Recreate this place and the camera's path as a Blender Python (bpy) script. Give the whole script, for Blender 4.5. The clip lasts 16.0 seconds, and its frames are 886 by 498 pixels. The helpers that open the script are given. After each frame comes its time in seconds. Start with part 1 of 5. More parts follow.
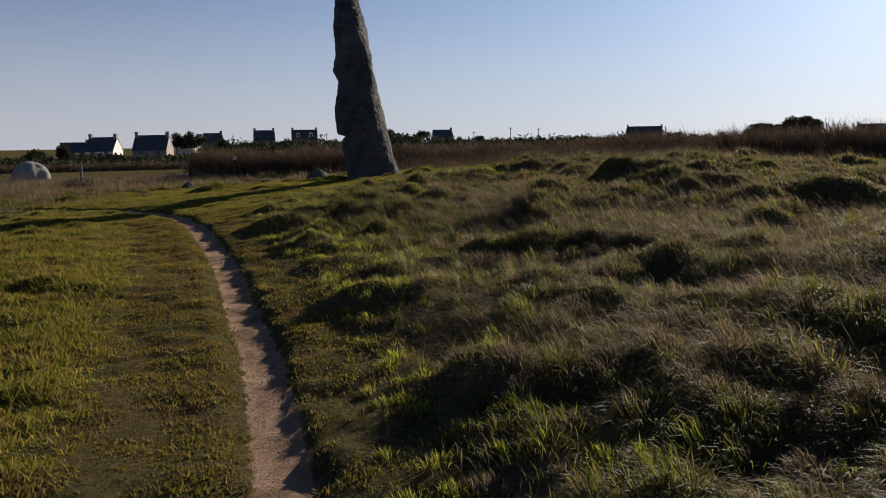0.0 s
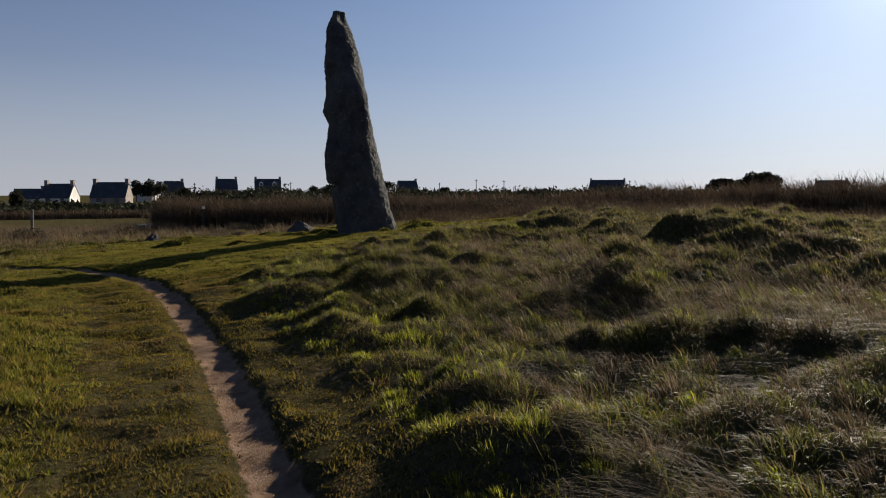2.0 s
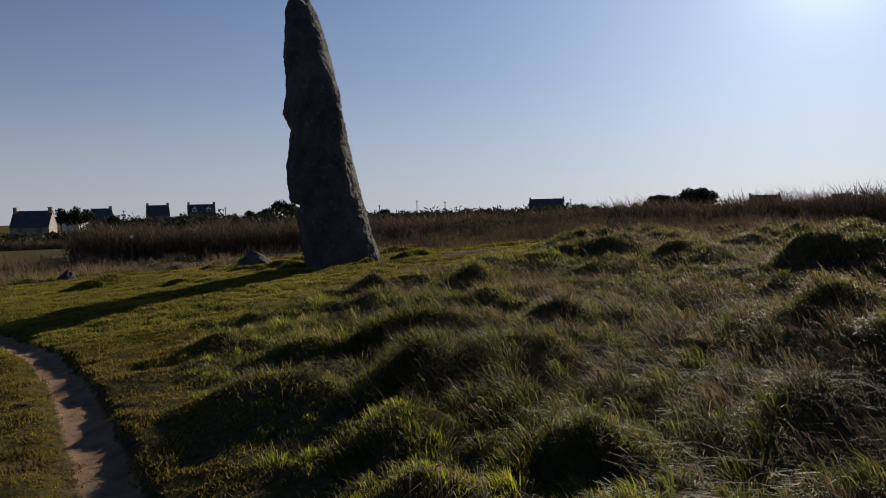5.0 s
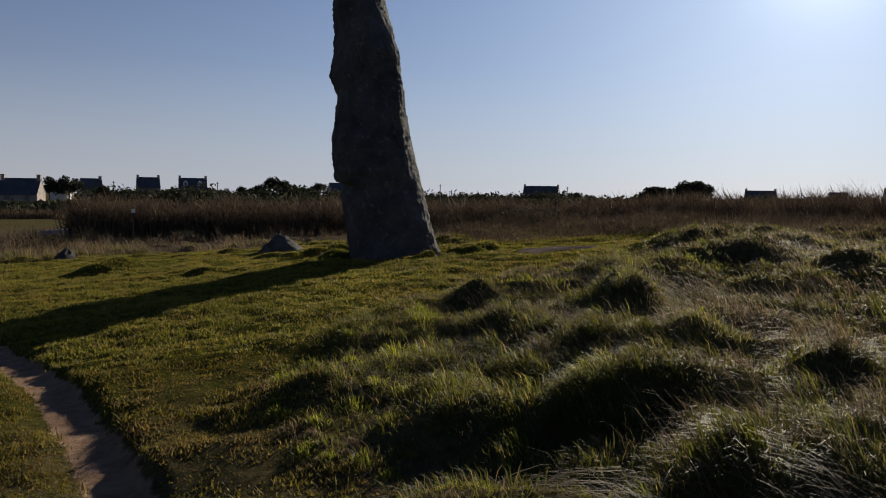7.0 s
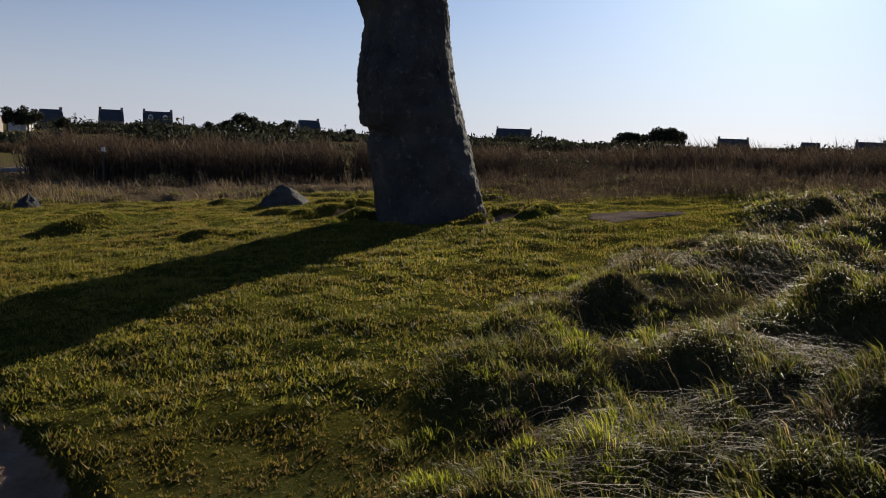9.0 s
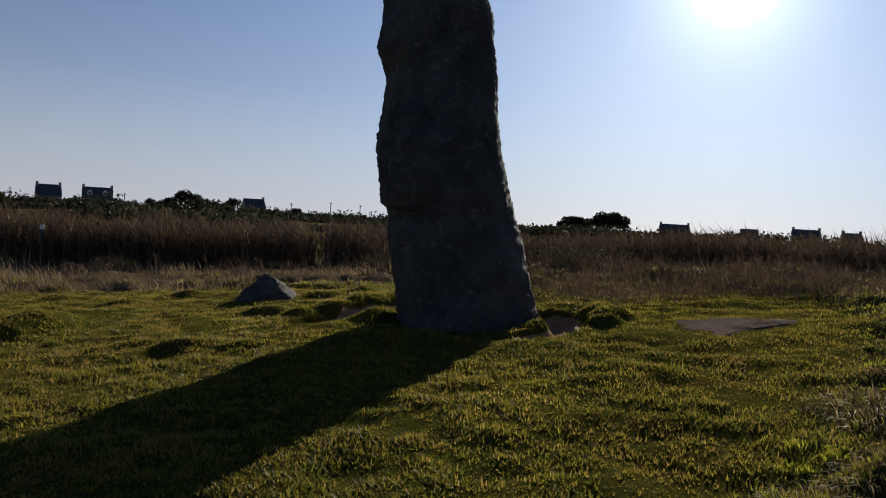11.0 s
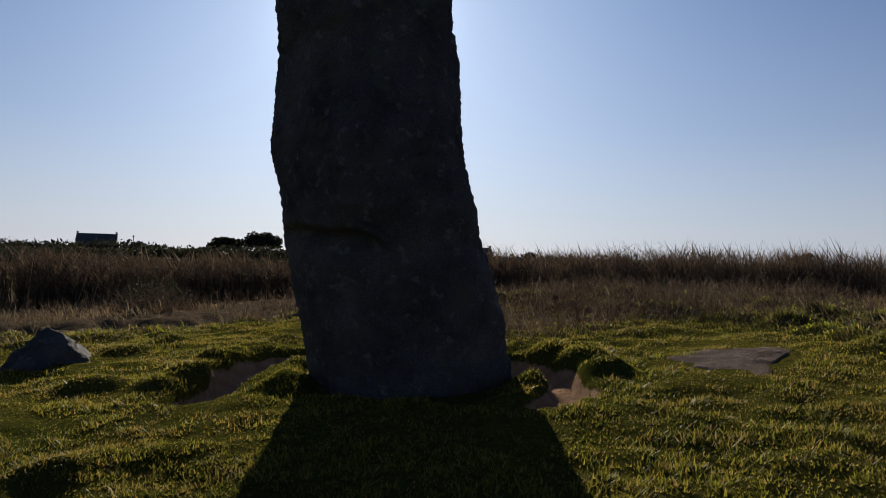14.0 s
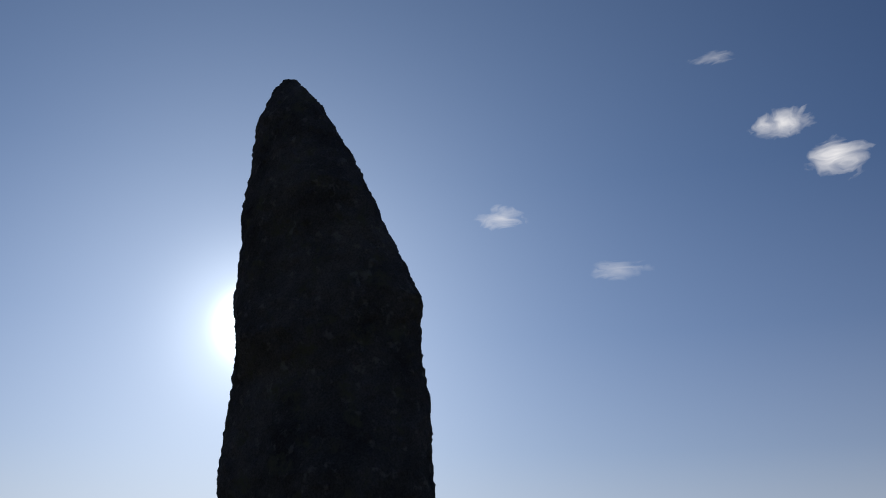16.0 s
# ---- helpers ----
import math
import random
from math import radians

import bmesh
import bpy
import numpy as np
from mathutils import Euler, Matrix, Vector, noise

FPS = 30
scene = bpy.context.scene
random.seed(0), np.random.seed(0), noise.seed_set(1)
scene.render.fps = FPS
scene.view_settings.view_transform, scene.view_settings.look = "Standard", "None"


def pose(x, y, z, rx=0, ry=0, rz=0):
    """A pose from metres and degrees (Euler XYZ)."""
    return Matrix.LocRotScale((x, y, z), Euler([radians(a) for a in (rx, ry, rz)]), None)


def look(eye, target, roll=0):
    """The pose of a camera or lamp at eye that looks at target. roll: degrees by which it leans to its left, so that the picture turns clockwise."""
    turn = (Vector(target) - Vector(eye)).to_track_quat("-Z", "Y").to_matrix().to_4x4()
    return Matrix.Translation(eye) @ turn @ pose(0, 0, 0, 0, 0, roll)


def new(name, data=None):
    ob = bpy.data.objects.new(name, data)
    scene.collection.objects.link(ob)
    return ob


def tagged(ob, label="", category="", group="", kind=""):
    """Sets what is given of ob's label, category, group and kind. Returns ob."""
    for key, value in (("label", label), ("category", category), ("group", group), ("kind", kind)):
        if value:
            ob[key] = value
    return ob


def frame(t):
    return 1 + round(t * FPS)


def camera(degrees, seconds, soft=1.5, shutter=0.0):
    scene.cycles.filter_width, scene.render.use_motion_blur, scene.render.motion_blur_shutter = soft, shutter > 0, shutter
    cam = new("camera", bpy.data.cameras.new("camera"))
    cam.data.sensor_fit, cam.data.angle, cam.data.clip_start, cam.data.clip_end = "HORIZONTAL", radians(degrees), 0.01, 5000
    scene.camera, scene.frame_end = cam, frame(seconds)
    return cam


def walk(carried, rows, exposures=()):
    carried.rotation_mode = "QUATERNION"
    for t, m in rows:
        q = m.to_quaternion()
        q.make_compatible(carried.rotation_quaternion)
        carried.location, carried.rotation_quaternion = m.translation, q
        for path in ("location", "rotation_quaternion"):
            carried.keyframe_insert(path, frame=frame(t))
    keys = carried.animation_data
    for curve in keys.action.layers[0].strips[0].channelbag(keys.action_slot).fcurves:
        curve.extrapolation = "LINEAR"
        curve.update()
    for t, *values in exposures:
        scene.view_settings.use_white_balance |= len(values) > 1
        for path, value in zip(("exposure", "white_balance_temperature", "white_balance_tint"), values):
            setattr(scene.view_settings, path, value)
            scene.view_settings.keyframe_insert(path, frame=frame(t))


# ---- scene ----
cam = camera(55.5, 16.0, soft=1.0)
METRES, EYE, TILT, LEAN, TURN = 22.2, 1.6, 2.3, -4.8, 0.0
ROWS = [
    (0.0, 0.0, 0.0, 0.0, -0.95, -9.56, 5.68),
    (0.5, -0.0085, 0.0365, -0.0014, -1.38, -6.13, 5.98),
    (1.0, -0.0247, 0.0717, -0.0012, -0.81, -6.75, 3.01),
    (1.5, -0.0369, 0.1063, -0.0032, -2.82, -6.76, 4.51),
    (2.0, -0.0498, 0.1402, -0.0007, -3.52, -6.35, 4.85),
    (2.5, -0.0549, 0.1773, -0.005, -6.36, -4.7, 6.73),
    (3.0, -0.0641, 0.215, -0.0057, -8.47, -5.74, 5.75),
    (5.5, -0.1072, 0.3878, -0.0059, -7.59, -4.85, 5.65),
    (6.0, -0.1218, 0.4184, -0.0036, -7.27, -3.31, 4.24),
    (6.5, -0.1305, 0.4513, -0.0059, -7.87, -3.85, 4.43),
    (7.0, -0.1454, 0.4864, -0.0052, -8.47, -6.46, 3.57),
    (7.5, -0.155, 0.5197, -0.0034, -9.19, -4.69, 4.77),
    (8.0, -0.1691, 0.5516, -0.0038, -9.55, -8.09, 2.62),
    (8.5, -0.174, 0.5815, -0.0038, -10.29, -10.39, 3.7),
    (9.0, -0.1826, 0.6135, -0.002, -10.51, -10.57, 2.07),
    (9.5, -0.1879, 0.6448, -0.0023, -11.06, -8.56, 2.46),
    (10.0, -0.1965, 0.6778, -0.0021, -11.54, -5.82, 1.96),
    (12.5, -0.2512, 0.8330, -0.009, -24.34, -6.29, 0.55),
    (13.0, -0.269, 0.8602, -0.008, -28.73, -6.68, 0.46),
    (13.5, -0.2823, 0.8856, -0.0097, -31.56, -5.01, 0.99),
    (14.0, -0.2928, 0.9071, -0.0082, -38.22, -4.19, 0.72),
    (14.5, -0.2969, 0.922, -0.0053, -40.25, 1.69, 1.06),
    (15.0, -0.3006, 0.9349, -0.0032, -44.14, 11.18, 2.34),
    (15.5, -0.3036, 0.9383, 0.0004, -45.68, 16.25, 1.4),
    (16.0, -0.307, 0.9407, -0.0, -45.87, 17.17, 1.11),
]
walk(cam, [(t, pose(0, 0, EYE, TILT, LEAN, TURN) @ pose(METRES * x, METRES * y, METRES * z, 90 + pitch, roll, yaw)) for t, x, y, z, yaw, pitch, roll in ROWS],
     exposures=((0.0, 0.72), (1.0, 0.72), (2.0, 0.58), (3.0, 0.45), (5.5, 0.45), (7.0, 0.45), (8.3, 0.6), (9.0, 0.76), (9.5, 0.76), (10.0, 0.62), (12.6, 0.55), (13.6, 0.45), (14.2, 0.6), (14.8, 0.52), (16.0, 0.42)))


def ramp(nodes, stops):
    r = nodes.new("ShaderNodeValToRGB")
    e = r.color_ramp.elements
    while len(e) < len(stops):
        e.new(0.5)
    for el, (p, c) in zip(e, stops):
        el.position, el.color = p, (*c, 1)
    return r


# ---------------------------------------------------------------- light
SUN_AZ, SUN_EL = 32.4, 16.5
world = bpy.data.worlds.new("world")
scene.world = world
world.use_nodes = True
wn, wl = world.node_tree.nodes, world.node_tree.links
sky = wn.new("ShaderNodeTexSky")
sky.sky_type = 'NISHITA'
sky.sun_disc = False
sky.sun_elevation = radians(SUN_EL)
sky.sun_rotation = radians(SUN_AZ)
sky.air_density, sky.dust_density, sky.ozone_density = 0.9, 0.28, 2.5
tint = wn.new("ShaderNodeMix")
tint.data_type, tint.blend_type = 'RGBA', 'MULTIPLY'
tint.inputs[0].default_value, tint.inputs[7].default_value = 1.0, (0.555, 0.655, 0.88, 1)
wl.new(sky.outputs[0], tint.inputs[6])
# sea haze, thickest at the horizon
wtc = wn.new("ShaderNodeTexCoord")
wsep = wn.new("ShaderNodeSeparateXYZ")
wl.new(wtc.outputs["Generated"], wsep.inputs[0])
hz = ramp(wn, [(0.0, (0.78, 0.78, 0.78)), (0.05, (0.62, 0.62, 0.62)), (0.15, (0.26, 0.26, 0.26)), (0.28, (0.08, 0.08, 0.08)), (0.45, (0, 0, 0))])
wl.new(wsep.outputs["Z"], hz.inputs[0])
haze = wn.new("ShaderNodeMix")
haze.data_type = 'RGBA'
haze.inputs[7].default_value = (7.7, 7.8, 8.9, 1)
wl.new(hz.outputs[0], haze.inputs[0])
wl.new(tint.outputs[2], haze.inputs[6])
# the sun's own glare: a narrow core in a wide faint halo
wdot = wn.new("ShaderNodeVectorMath")
wdot.operation = 'DOT_PRODUCT'
wdot.inputs[1].default_value = (math.sin(radians(SUN_AZ)) * math.cos(radians(SUN_EL)), math.cos(radians(SUN_AZ)) * math.cos(radians(SUN_EL)), math.sin(radians(SUN_EL)))
wl.new(wtc.outputs["Generated"], wdot.inputs[0])
glare = haze.outputs[2]
for power, gain, hue in ((3000.0, 90.0, (0.92, 1.0, 1.02)), (350.0, 8.0, (0.92, 1.0, 1.02)), (30.0, 2.5, (0.88, 1.0, 1.06)), (5.0, 2.3, (0.64, 0.93, 1.32))):
    wpow, wmul = wn.new("ShaderNodeMath"), wn.new("ShaderNodeMath")
    wpow.operation, wmul.operation = 'POWER', 'MULTIPLY'
    wpow.inputs[1].default_value, wmul.inputs[1].default_value = power, gain
    wpos = wn.new("ShaderNodeMath")
    wpos.operation = 'MAXIMUM'
    wpos.inputs[1].default_value = 0.0
    wl.new(wdot.outputs["Value"], wpos.inputs[0])
    wl.new(wpos.outputs[0], wpow.inputs[0])
    wl.new(wpow.outputs[0], wmul.inputs[0])
    wadd = wn.new("ShaderNodeMix")
    wadd.data_type, wadd.blend_type = 'RGBA', 'ADD'
    wadd.inputs[0].default_value = 1.0
    wl.new(glare, wadd.inputs[6])
    wtint = wn.new("ShaderNodeVectorMath")
    wtint.operation = 'SCALE'
    wtint.inputs[0].default_value = hue
    wl.new(wmul.outputs[0], wtint.inputs["Scale"])
    wl.new(wtint.outputs[0], wadd.inputs[7])
    glare = wadd.outputs[2]
wn["Background"].inputs["Strength"].default_value = 0.043
wl.new(glare, wn["Background"].inputs["Color"])
sun = new("sun", bpy.data.lights.new("sun", 'SUN'))
sun.data.energy, sun.data.angle, sun.data.color = 5.0, radians(0.53), (1.0, 0.895, 0.735)
to_sun = Vector((math.sin(radians(SUN_AZ)) * math.cos(radians(SUN_EL)), math.cos(radians(SUN_AZ)) * math.cos(radians(SUN_EL)), math.sin(radians(SUN_EL))))
sun.matrix_world = look(to_sun * 60, (0, 0, 0))

# ---------------------------------------------------------------- materials
def material(name):
    m = bpy.data.materials.new(name)
    m.use_nodes = True
    return m, m.node_tree.nodes, m.node_tree.links, m.node_tree.nodes["Principled BSDF"]


def noise_node(nodes, links, scale, detail=6, rough=0.6, coord="Object"):
    tc = nodes.new("ShaderNodeTexCoord")
    n = nodes.new("ShaderNodeTexNoise")
    n.inputs["Scale"].default_value, n.inputs["Detail"].default_value, n.inputs["Roughness"].default_value = scale, detail, rough
    links.new(tc.outputs[coord], n.inputs["Vector"])
    return n


def mix_color(nodes, links, fac, a, b, blend='MIX'):
    m = nodes.new("ShaderNodeMix")
    m.data_type, m.blend_type = 'RGBA', blend
    for sock, v in ((m.inputs[0], fac), (m.inputs[6], a), (m.inputs[7], b)):
        if isinstance(v, (int, float)):
            sock.default_value = v
        elif isinstance(v, tuple):
            sock.default_value = (*v, 1)
        else:
            links.new(v, sock)
    return m.outputs[2]


def plain_material(name, dark, light, scale, rough=0.8, bump=0.0, bump_scale=30, coord="Object"):
    m, nodes, links, p = material(name)
    n = noise_node(nodes, links, scale, coord=coord)
    r = ramp(nodes, [(0.3, dark), (0.7, light)])
    links.new(n.outputs["Fac"], r.inputs[0])
    links.new(r.outputs[0], p.inputs["Base Color"])
    p.inputs["Roughness"].default_value = rough
    if bump:
        b = nodes.new("ShaderNodeBump")
        b.inputs["Strength"].default_value, b.inputs["Distance"].default_value = bump, 0.03
        f = noise_node(nodes, links, bump_scale, 8, 0.7, coord)
        links.new(f.outputs["Fac"], b.inputs["Height"])
        links.new(b.outputs[0], p.inputs["Normal"])
    return m


def blade_material(name, stops, through_light=0.5, rough=0.45, spec=0.4, patch=None):
    """Leaf blades: each island takes its own colour; part of the light passes through."""
    m, nodes, links, p = material(name)
    g = nodes.new("ShaderNodeNewGeometry")
    r = ramp(nodes, stops)
    links.new(g.outputs["Random Per Island"], r.inputs[0])
    col = r.outputs[0]
    n = noise_node(nodes, links, 0.6, 4)
    r2 = ramp(nodes, [(0.35, (0.62, 0.62, 0.62)), (0.7, (1.25, 1.2, 1.0))])
    links.new(n.outputs["Fac"], r2.inputs[0])
    col = mix_color(nodes, links, 0.8, col, r2.outputs[0], 'MULTIPLY')
    if patch:
        n3 = noise_node(nodes, links, 1.3, 3)
        r3 = ramp(nodes, [(0.5, (0, 0, 0)), (0.62, (1, 1, 1))])
        links.new(n3.outputs["Fac"], r3.inputs[0])
        col = mix_color(nodes, links, r3.outputs[0], col, mix_color(nodes, links, 0.6, col, patch))
    links.new(col, p.inputs["Base Color"])
    p.inputs["Roughness"].default_value = rough
    p.inputs["Specular IOR Level"].default_value = spec
    t = nodes.new("ShaderNodeBsdfTranslucent")
    links.new(col, t.inputs["Color"])
    mx = nodes.new("ShaderNodeMixShader")
    mx.inputs[0].default_value = through_light
    links.new(p.outputs[0], mx.inputs[1])
    links.new(t.outputs[0], mx.inputs[2])
    links.new(mx.outputs[0], nodes["Material Output"].inputs["Surface"])
    return m


def ground_material():
    """Turf with thatch, bare sandy soil where the sheet carries the 'soil' mask, dry litter by 'dry'."""
    m, nodes, links, p = material("ground_turf")
    big = noise_node(nodes, links, 0.55, 5)
    fine = noise_node(nodes, links, 14.0, 8, 0.7)
    turf = ramp(nodes, [(0.25, (0.034, 0.038, 0.012)), (0.5, (0.075, 0.078, 0.02)), (0.75, (0.125, 0.11, 0.038))])
    links.new(fine.outputs["Fac"], turf.inputs[0])
    tone = ramp(nodes, [(0.35, (0.7, 0.8, 0.6)), (0.65, (1.25, 1.05, 0.8))])
    links.new(big.outputs["Fac"], tone.inputs[0])
    green = mix_color(nodes, links, 0.8, turf.outputs[0], tone.outputs[0], 'MULTIPLY')
    litter = ramp(nodes, [(0.3, (0.05, 0.037, 0.025)), (0.7, (0.17, 0.13, 0.085))])
    links.new(fine.outputs["Fac"], litter.inputs[0])
    sandn = noise_node(nodes, links, 5.0, 10, 0.7)
    sand = ramp(nodes, [(0.3, (0.19, 0.118, 0.077)), (0.5, (0.34, 0.225, 0.152)), (0.72, (0.47, 0.33, 0.232))])
    links.new(sandn.outputs["Fac"], sand.inputs[0])
    dry = nodes.new("ShaderNodeAttribute")
    dry.attribute_name = "dry"
    soil = nodes.new("ShaderNodeAttribute")
    soil.attribute_name = "soil"
    edge = nodes.new("ShaderNodeMath")
    edge.operation = 'MULTIPLY_ADD'
    edge.inputs[1].default_value, edge.inputs[2].default_value = 0.7, -0.35
    links.new(noise_node(nodes, links, 9.0, 6).outputs["Fac"], edge.inputs[0])
    add = nodes.new("ShaderNodeMath")
    links.new(soil.outputs["Fac"], add.inputs[0])
    links.new(edge.outputs[0], add.inputs[1])
    cut = ramp(nodes, [(0.42, (0, 0, 0)), (0.58, (1, 1, 1))])
    links.new(add.outputs[0], cut.inputs[0])
    c = mix_color(nodes, links, dry.outputs["Fac"], green, litter.outputs[0])
    c = mix_color(nodes, links, cut.outputs[0], c, sand.outputs[0])
    links.new(c, p.inputs["Base Color"])
    p.inputs["Roughness"].default_value = 0.95
    p.inputs["Specular IOR Level"].default_value = 0.0
    b = nodes.new("ShaderNodeBump")
    b.inputs["Strength"].default_value, b.inputs["Distance"].default_value = 1.0, 0.05
    links.new(noise_node(nodes, links, 26.0, 10, 0.75).outputs["Fac"], b.inputs["Height"])
    links.new(b.outputs[0], p.inputs["Normal"])
    return m


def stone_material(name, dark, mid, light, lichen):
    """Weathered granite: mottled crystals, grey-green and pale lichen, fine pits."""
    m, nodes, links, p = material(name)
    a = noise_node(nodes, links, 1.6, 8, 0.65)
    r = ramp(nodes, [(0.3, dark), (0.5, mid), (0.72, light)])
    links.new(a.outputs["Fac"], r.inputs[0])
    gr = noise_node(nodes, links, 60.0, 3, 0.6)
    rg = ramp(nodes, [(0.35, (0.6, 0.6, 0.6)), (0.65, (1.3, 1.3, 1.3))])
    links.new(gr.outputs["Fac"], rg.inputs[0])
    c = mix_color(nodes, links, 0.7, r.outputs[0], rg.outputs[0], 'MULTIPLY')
    l1 = noise_node(nodes, links, 3.4, 9, 0.75)
    rl = ramp(nodes, [(0.54, (0, 0, 0)), (0.64, (1, 1, 1))])
    links.new(l1.outputs["Fac"], rl.inputs[0])
    c = mix_color(nodes, links, rl.outputs[0], c, lichen)
    l2 = noise_node(nodes, links, 9.0, 6, 0.6)
    rl2 = ramp(nodes, [(0.58, (0, 0, 0)), (0.66, (1, 1, 1))])
    links.new(l2.outputs["Fac"], rl2.inputs[0])
    c = mix_color(nodes, links, rl2.outputs[0], c, mix_color(nodes, links, 0.17, c, (0.40, 0.41, 0.37)))
    links.new(c, p.inputs["Base Color"])
    p.inputs["Roughness"].default_value = 0.9
    p.inputs["Specular IOR Level"].default_value = 0.08
    b = nodes.new("ShaderNodeBump")
    b.inputs["Strength"].default_value, b.inputs["Distance"].default_value = 1.0, 0.06
    links.new(noise_node(nodes, links, 11.0, 10, 0.72).outputs["Fac"], b.inputs["Height"])
    links.new(b.outputs[0], p.inputs["Normal"])
    return m


GROUND = ground_material()
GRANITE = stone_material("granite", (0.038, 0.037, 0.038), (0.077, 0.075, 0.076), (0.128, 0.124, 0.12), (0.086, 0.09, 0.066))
SLAB_GRANITE = stone_material("slab_granite", (0.10, 0.075, 0.065), (0.15, 0.117, 0.102), (0.2, 0.16, 0.14), (0.13, 0.112, 0.088))
SLAB_GRANITE.node_tree.nodes["Principled BSDF"].inputs["Specular IOR Level"].default_value = 0.0
PALE_GRANITE = stone_material("pale_granite", (0.20, 0.19, 0.18), (0.28, 0.27, 0.255), (0.37, 0.355, 0.33), (0.22, 0.23, 0.18))
LAWN = blade_material("lawn_blades", [(0.0, (0.101, 0.107, 0.018)), (0.45, (0.166, 0.168, 0.024)), (0.8, (0.249, 0.219, 0.036)), (1.0, (0.356, 0.224, 0.080))], 0.5, patch=(0.24, 0.17, 0.04), rough=0.6, spec=0.08)
LANE = blade_material("lane_blades", [(0.0, (0.104, 0.090, 0.017)), (0.45, (0.176, 0.142, 0.023)), (0.8, (0.237, 0.185, 0.034)), (1.0, (0.285, 0.190, 0.076))], 0.45, patch=(0.22, 0.14, 0.05), rough=0.65, spec=0.06)
FRESH = blade_material("fresh_blades", [(0.0, (0.107, 0.129, 0.013)), (0.5, (0.190, 0.207, 0.022)), (0.9, (0.273, 0.269, 0.040)), (1.0, (0.333, 0.246, 0.090))], 0.68, 0.5, 0.16)
TUSSOCK = blade_material("tussock_blades", [(0.0, (0.059, 0.066, 0.012)), (0.5, (0.099, 0.108, 0.020)), (0.8, (0.157, 0.151, 0.035)), (1.0, (0.252, 0.170, 0.080))], 0.66, 0.6, 0.16)
STRAW = blade_material("straw_blades", [(0.0, (0.106, 0.071, 0.041)), (0.5, (0.185, 0.137, 0.084)), (1.0, (0.299, 0.247, 0.172))], 0.42, 0.75, 0.05)
DRY = blade_material("dry_blades", [(0.0, (0.075, 0.053, 0.031)), (0.5, (0.155, 0.111, 0.067)), (1.0, (0.260, 0.201, 0.129))], 0.4, 0.7, 0.1)
SCRUB = blade_material("scrub_twigs", [(0.0, (0.072, 0.050, 0.036)), (0.6, (0.144, 0.102, 0.072)), (0.92, (0.228, 0.168, 0.120)), (1.0, (0.360, 0.288, 0.204))], 0.15, 0.85, 0.05)
FOLIAGE = blade_material("dark_foliage", [(0.0, (0.022, 0.026, 0.018)), (0.6, (0.04, 0.044, 0.028)), (1.0, (0.085, 0.085, 0.055))], 0.2, 0.8, 0.03)
BARK = plain_material("bark", (0.05, 0.04, 0.03), (0.11, 0.09, 0.07), 4, 0.9, 0.6)
SLATE = plain_material("slate", (0.035, 0.038, 0.045), (0.07, 0.074, 0.085), 0.8, 0.6, 0.3, 4)
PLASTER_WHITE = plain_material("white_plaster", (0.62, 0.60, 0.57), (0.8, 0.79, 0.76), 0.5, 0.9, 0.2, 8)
RUBBLE_STONE = plain_material("stone_wall", (0.20, 0.165, 0.145), (0.34, 0.285, 0.255), 1.2, 0.9, 0.5, 3)
WINDOW = plain_material("window_glass", (0.03, 0.035, 0.04), (0.06, 0.065, 0.075), 2, 0.15)
WOOD = plain_material("weathered_wood", (0.10, 0.085, 0.07), (0.2, 0.17, 0.14), 6, 0.9, 0.5, 40)

# ---------------------------------------------------------------- the lie of the land
rng = np.random.default_rng(11)
LATTICE = rng.random((256, 256))


def value_noise(x, y, cell):
    x, y = np.asarray(x, float) / cell + 57.3, np.asarray(y, float) / cell + 31.7
    i, j = np.floor(x).astype(int), np.floor(y).astype(int)
    u, v = x - i, y - j
    u, v = u * u * (3 - 2 * u), v * v * (3 - 2 * v)
    a, b = LATTICE[i % 256, j % 256], LATTICE[(i + 1) % 256, j % 256]
    c, d = LATTICE[i % 256, (j + 1) % 256], LATTICE[(i + 1) % 256, (j + 1) % 256]
    return (a * (1 - u) + b * u) * (1 - v) + (c * (1 - u) + d * u) * v - 0.5


def step(a, b, v):
    s = np.clip((v - a) / (b - a), 0, 1)
    return s * s * (3 - 2 * s)


TRACK = np.array([(-0.2, -8), (-0.3, -2), (-0.55, 2), (-0.81, 4.1), (-1.13, 5.4), (-1.41, 6.5), (-2.0, 8.4), (-2.72, 10.8),
                  (-3.55, 13.2), (-4.5, 15.8), (-5.3, 17.6), (-6.2, 19.2), (-7.3, 20.8), (-9.0, 22.4), (-13, 24.5), (-40, 32)])
EDGE = np.array([(0.2, -8), (-0.1, 2), (-0.36, 3.75), (-0.76, 6.4), (-1.48, 9.5), (-2.2, 11.6), (-3.2, 14.6), (-3.85, 16.6), (-3.4, 17.9), (-2.7, 19.5),
                 (-1.45, 21.0), (0.1, 22.6), (2.0, 24.2), (3.2, 27.5), (2.6, 30), (1, 31.5), (-2, 31.8), (-5.3, 32.4), (-9, 33.5), (-20, 37)])
STONE_AT = np.array((-1.85, 26.75))


